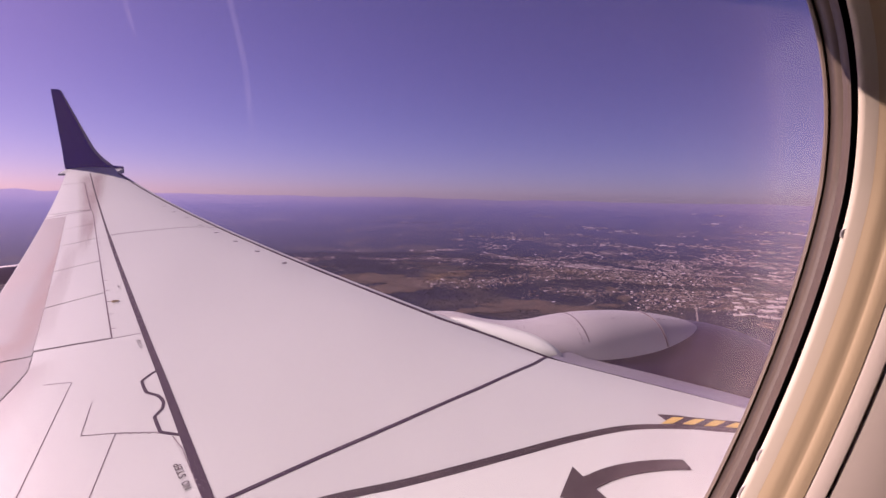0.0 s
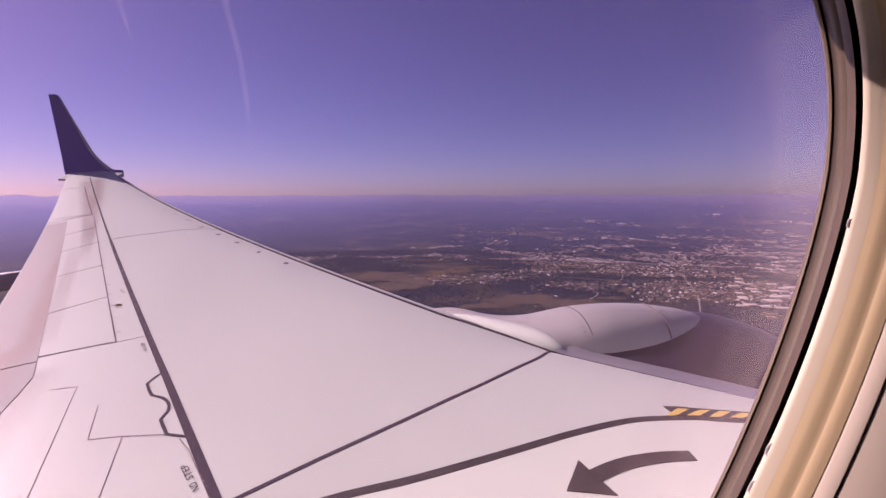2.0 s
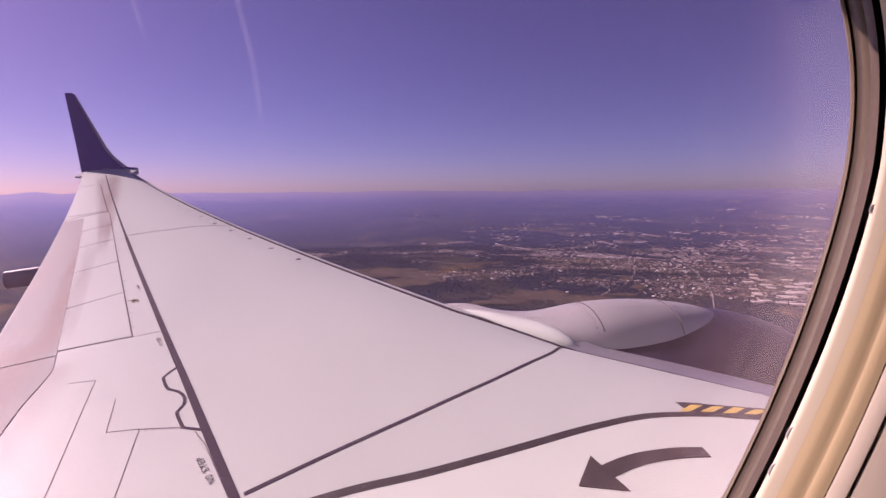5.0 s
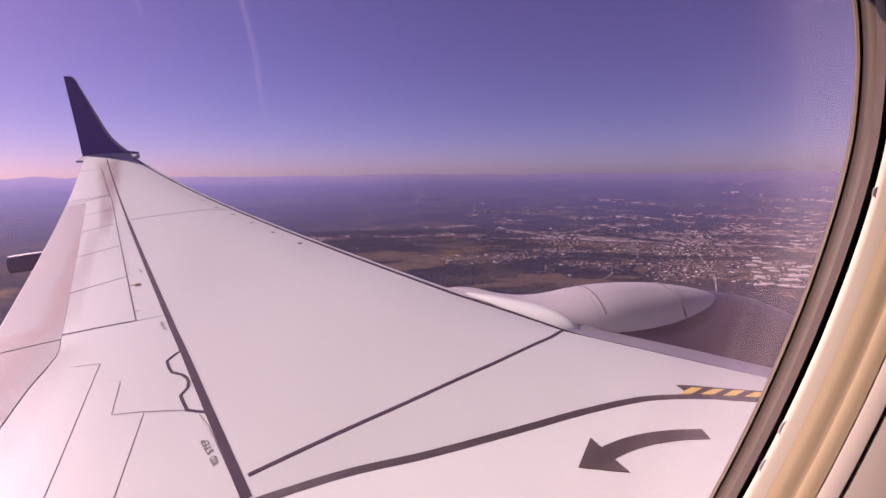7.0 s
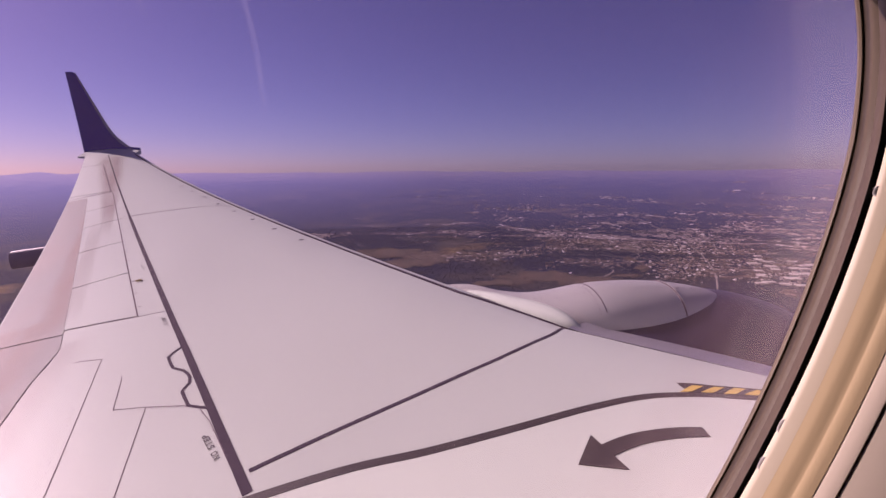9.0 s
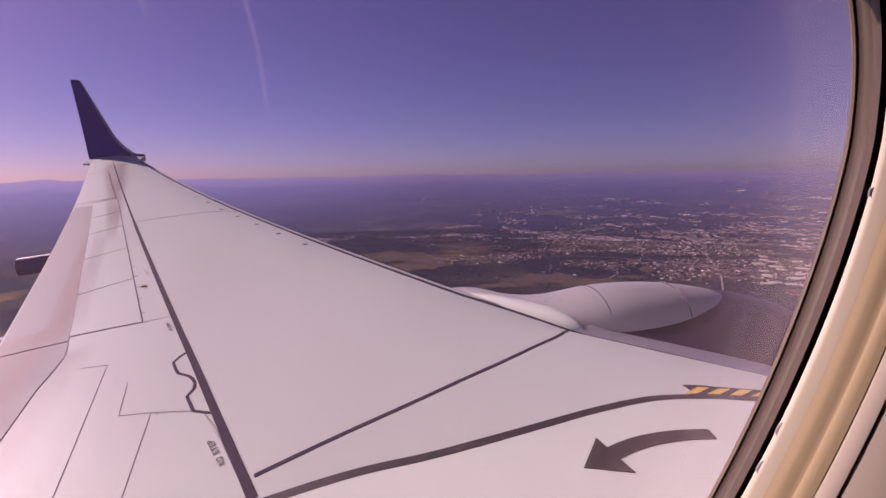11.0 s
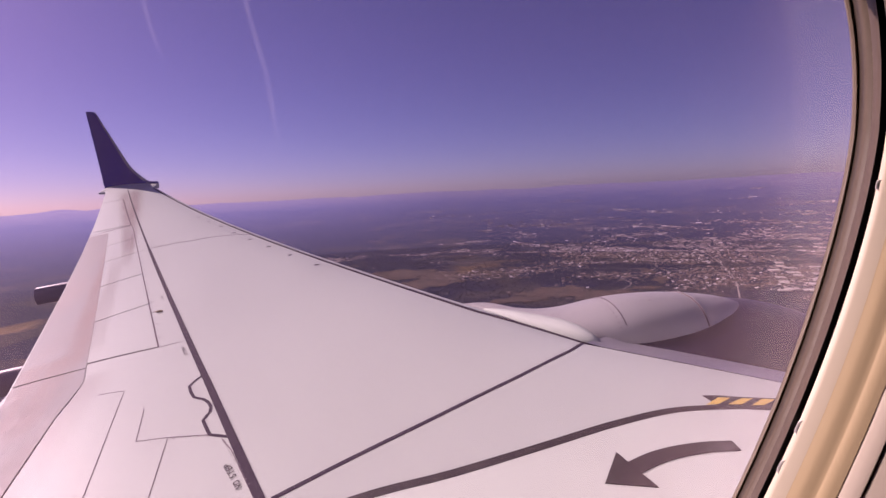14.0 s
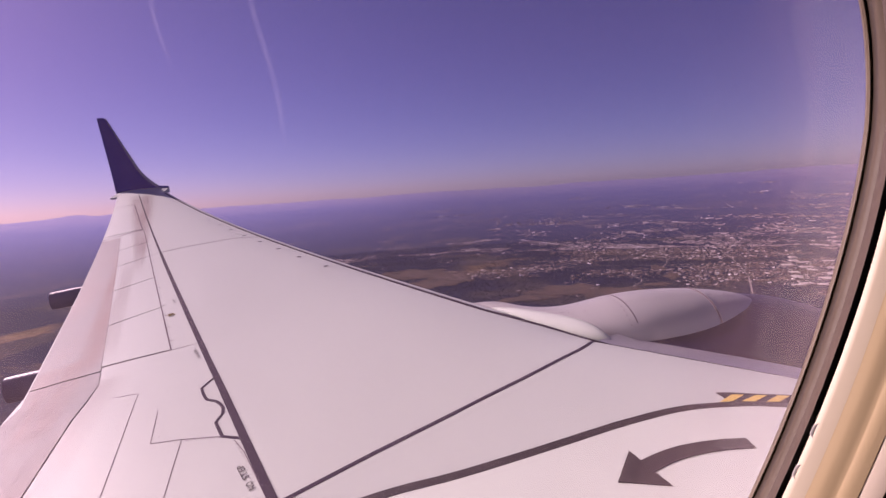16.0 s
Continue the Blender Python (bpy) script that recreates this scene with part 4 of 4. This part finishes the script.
HOUSES = island_material("roofs", [(0, (0.10, 0.08, 0.075)), (0.35, (0.18, 0.14, 0.12)), (0.6, (0.27, 0.22, 0.20)), (0.82, (0.46, 0.41, 0.38)), (0.95, (0.80, 0.78, 0.75))], 0.7)
FAR_ROOFS = island_material("distant_roofs", [(0, (0.12, 0.10, 0.11)), (0.3, (0.22, 0.18, 0.18)), (0.65, (0.34, 0.29, 0.29)), (0.92, (0.60, 0.56, 0.55))], 0.8)
# crowns tinted blue, the haze before them put into their colour
TREES = island_material("hazy_tree_crowns", [(0, (0.020, 0.027, 0.054)), (0.35, (0.026, 0.033, 0.054)), (0.7, (0.034, 0.040, 0.053)), (0.93, (0.048, 0.050, 0.050))], 0.9)


def soup(name, verts, faces, mat, label, category):
    me = bpy.data.meshes.new(name)
    me.from_pydata(verts, [], faces)
    me.materials.append(mat)
    return tagged(new(name, me), label, category, kind="stuff")


verts, faces = [], []


def house(x, y, w, d, h, turn, pitch=0.4):
    z, n = relief(x, y) - 0.1, len(verts)
    c, s_ = math.cos(turn), math.sin(turn)
    for px_, py_, pz in ((-w, -d, 0), (w, -d, 0), (w, d, 0), (-w, d, 0), (-w, -d, h), (w, -d, h), (w, d, h), (-w, d, h), (-w, 0, h * (1 + pitch)), (w, 0, h * (1 + pitch))):
        verts.append((x + (px_ * c - py_ * s_) / 2, y + (px_ * s_ + py_ * c) / 2, z + pz))
    for f in ((0, 1, 5, 4), (2, 3, 7, 6), (1, 2, 6, 9, 5), (3, 0, 4, 8, 7), (4, 5, 9, 8), (6, 7, 8, 9)):
        faces.append([n + k for k in f])


def town_density(az, dist):
    x, y = polar(az, dist)
    near = sum(w * math.exp(-0.5 * ((az - a) / sa) ** 2 - 0.5 * ((dist - d) / sd) ** 2) for a, d, sa, sd, w in TOWNS)
    near *= min(1, max(0, abs(belt_off(az, dist)) / 13 - 0.4)) if az > 9 else 1
    return near - 0.45 + 0.5 * noise.fractal(Vector((x / 30, y / 30, 5.0)), 1.0, 2.0, 4)


placed = 0
while placed < 9000:
    az = rng.uniform(-8, 62)
    dist = 300 * (600 / 300) ** (rng.random() ** 0.9)
    if town_density(az, dist) < rng.uniform(-0.3, 0.45):
        continue
    x, y = polar(az, dist)
    sc = rng.choice((0.5, 0.55, 0.6, 0.7, 0.8, 1.3)) * (1 + dist / 1800)
    house(x, y, sc * rng.uniform(1.0, 1.6), sc * 0.8, sc * 0.35, rng.choice((0.2, 0.2, 0.25, 1.77, 1.8)) + rng.gauss(0, 0.12))
    placed += 1
# pale roofs of distant trade estates
for az, dist, sa, sd, count in ((7.5, 1400, 4, 60, 60), (10.5, 1380, 1.5, 30, 40), (16, 1120, 2, 40, 45), (20, 1020, 3, 40, 60), (24, 950, 2, 30, 50), (26, 1330, 3, 40, 50), (31, 700, 4, 40, 70), (36, 820, 4, 50, 50), (47, 900, 4, 60, 70), (20, 1420, 3, 40, 40), (40, 1380, 4, 60, 60), (8.6, 1668, 1.6, 50, 60), (25.4, 2090, 1.2, 60, 40), (18.4, 983, 1.2, 14, 40), (21.6, 965, 1.6, 14, 50), (37.8, 1195, 2.2, 20, 40), (13, 455, 2.5, 18, 30), (22, 490, 4, 20, 30), (42, 470, 4, 30, 30)):
    for k in range(count):
        x, y = polar(rng.gauss(az, sa), rng.gauss(dist, sd))
        w = rng.uniform(1.2, 3.5) * (0.6 + dist / 1100)
        n0 = len(verts)
        house(x, y, w, w * rng.uniform(0.3, 0.7), 0.5, 0.25 + rng.choice((0, 1.57)), 0.03)
        r = math.hypot(x, y)
        if r > 565:
            lift = land(math.degrees(math.atan2(x, y)), r) - relief(x, y)
            for i in range(n0, len(verts)):
                verts[i] = (verts[i][0], verts[i][1], verts[i][2] + lift + 0.1)
soup("suburb_houses", verts, faces, HOUSES, "thousands of small houses and sheds with pale and brown roofs", "houses")
# pale roofs far off in loose belts, sized and stretched to show from the camera
verts, faces = [], []
placed = 0
while placed < 5200:
    az, el = rng.uniform(-12, 62), -7.8 + 6.3 * rng.random() ** 1.5
    r = float(np.interp(el, EL_V, EL_R))
    belt = noise.fractal(Vector((az / 7, el / 0.55, 3.0)), 1.0, 2.0, 4) + 0.012 * (az - 12) - 0.10 * (el + 6.5)
    if belt < rng.uniform(0.15, 0.6):
        continue
    x, y = polar(az, r)
    n0 = len(verts)
    w = r / 880 * rng.choice((1.2, 1.6, 2.0, 2.5, 3.0, 5.0, 9.0))
    house(x, y, w, rng.uniform(0.3, 1.0) * r * r / 70400, 0.3 * r / 880, -radians(az) + rng.gauss(0, 0.1), 0.05)
    lift = land(az, r) - relief(x, y)
    for i in range(n0, len(verts)):
        verts[i] = (verts[i][0], verts[i][1], verts[i][2] + lift + 0.1)
    placed += 1
soup("distant_roofs", verts, faces, FAR_ROOFS, "pale roofs of distant suburbs, stretched to show from the camera", "roofs")

verts, faces = [], []
placed = 0
while placed < 22000:
    az = rng.uniform(-8, 64)
    dist = 290 * (680 / 290) ** (rng.random() ** 0.8)
    x, y = polar(az, dist)
    if any(math.hypot((x - polar(f[0], f[1])[0]), (y - polar(f[0], f[1])[1])) < 0.5 * min(f[2], f[3] * 1.4) for f in FIELDS):
        continue
    d = town_density(az, dist)
    if d > rng.uniform(-0.25, 0.9):
        continue
    if abs(belt_off(az, dist)) > 16 and noise.noise(Vector((x / 60, y / 60, 9.0))) > rng.uniform(0.1, 0.5):
        continue
    placed += 1
    r = rng.uniform(0.22, 0.45) * (1 + dist / 900)
    z, n = (relief(x, y) if dist < 565 else land(az, dist)), len(verts)
    for px_, py_, pz in ((r, 0, 0.7), (-0.5 * r, 0.87 * r, 0.5), (-0.5 * r, -0.87 * r, 0.6)):
        verts.append((x + px_ * rng.uniform(0.8, 1.2), y + py_, z + pz * r))
    verts.append((x + rng.gauss(0, 0.1), y, z + r * rng.uniform(1.0, 1.5)))
    verts.append((x, y, z - 0.1))
    for f in ((0, 1, 3), (1, 2, 3), (2, 0, 3), (1, 0, 4), (2, 1, 4), (0, 2, 4)):
        faces.append([n + k for k in f])
soup("woodland", verts, faces, TREES, "dark woods and street trees over the valley, tinted blue for haze", "trees")


def warehouse(x, y, w, d, h, turn):
    ob = new("warehouse")
    bm = bmesh.new()
    box(bm, -w / 2, w / 2, -d / 2, d / 2, 0, h)
    part("wall", bm, ROOF, ob, "", False)
    bm = bmesh.new()
    box(bm, -w / 2 - 0.1, w / 2 + 0.1, -d / 2 - 0.1, d / 2 + 0.1, h + 0.004, h + 0.12)
    part("roof", bm, ROOF, ob, "pale flat roof", False)
    ob.matrix_world = pose(x, y, relief(x, y) - 0.15, 0, 0, turn)
    return tagged(ob, "large pale flat-roofed warehouse beside a car park", "warehouse", "warehouses of the trade estate")


for k in range(26):
    az, dist = 45.0 + 1.15 * (k % 5) + rng.gauss(0, 0.35), 402 + 24 * (k // 5) + rng.gauss(0, 4)
    x, y = polar(az, dist)
    warehouse(x, y, rng.uniform(5, 10), rng.uniform(3.5, 8), 0.8, -25 + rng.choice((0, 0, 90)))

# ---- vapour trails high in the sky ----
def vapour_material():
    m = bpy.data.materials.new("vapour")
    m.use_nodes = True
    nt, L = m.node_tree, m.node_tree.links
    nt.nodes.remove(nt.nodes["Principled BSDF"])
    tr, df = nt.nodes.new("ShaderNodeBsdfTransparent"), nt.nodes.new("ShaderNodeBsdfTranslucent")
    df.inputs["Color"].default_value = (0.95, 0.95, 1.0, 1)
    uv = nt.nodes.new("ShaderNodeTexCoord")
    no = nt.nodes.new("ShaderNodeTexNoise")
    no.inputs["Scale"].default_value, no.inputs["Detail"].default_value = 0.012, 4
    L.new(uv.outputs["Object"], no.inputs["Vector"])
    at = nt.nodes.new("ShaderNodeAttribute")
    at.attribute_name = "thin"
    mu = nt.nodes.new("ShaderNodeMath")
    mu.operation = "MULTIPLY"
    L.new(no.outputs["Fac"], mu.inputs[0])
    L.new(at.outputs["Fac"], mu.inputs[1])
    mx = nt.nodes.new("ShaderNodeMixShader")
    L.new(mu.outputs[0], mx.inputs["Fac"])
    L.new(tr.outputs[0], mx.inputs[1])
    L.new(df.outputs[0], mx.inputs[2])
    L.new(mx.outputs[0], nt.nodes["Material Output"].inputs["Surface"])
    return m


VAPOUR = vapour_material()
for ways, wide in ((((-0.283, 0.855, 0.43), (-0.288, 0.892, 0.348), (-0.2925, 0.907, 0.303), (-0.2824, 0.9316, 0.229)), 22), (((-0.145, 0.89, 0.43), (-0.143, 0.935, 0.326), (-0.125, 0.969, 0.214), (-0.118, 0.99, 0.082)), 30)):
    line = smooth_line(ways, 10)
    vs, fs, fade = [], [], []
    for i, w in enumerate(line):
        p = Vector(w).normalized() * 4600
        q = Vector(line[min(i + 1, len(line) - 1)]) - Vector(line[max(i - 1, 0)])
        side = q.cross(p).normalized() * wide
        for k, f in ((-1, 0.0), (-0.3, 0.08), (0.3, 0.08), (1, 0.0)):
            vs.append(tuple(p + side * k))
            fade.append(f * min(1, (len(line) - 1 - i) / 6))
        if i:
            b = 4 * i
            fs += [(b + k - 4, b + k - 3, b + k + 1, b + k) for k in range(3)]
    me = bpy.data.meshes.new("vapour_trail")
    me.from_pydata(vs, [], fs)
    me.attributes.new("thin", "FLOAT", "POINT").data.foreach_set("value", fade)
    me.materials.append(VAPOUR)
    tagged(new("vapour_trail", me), "thin white vapour trail across the sky", "vapour trail", kind="structure")
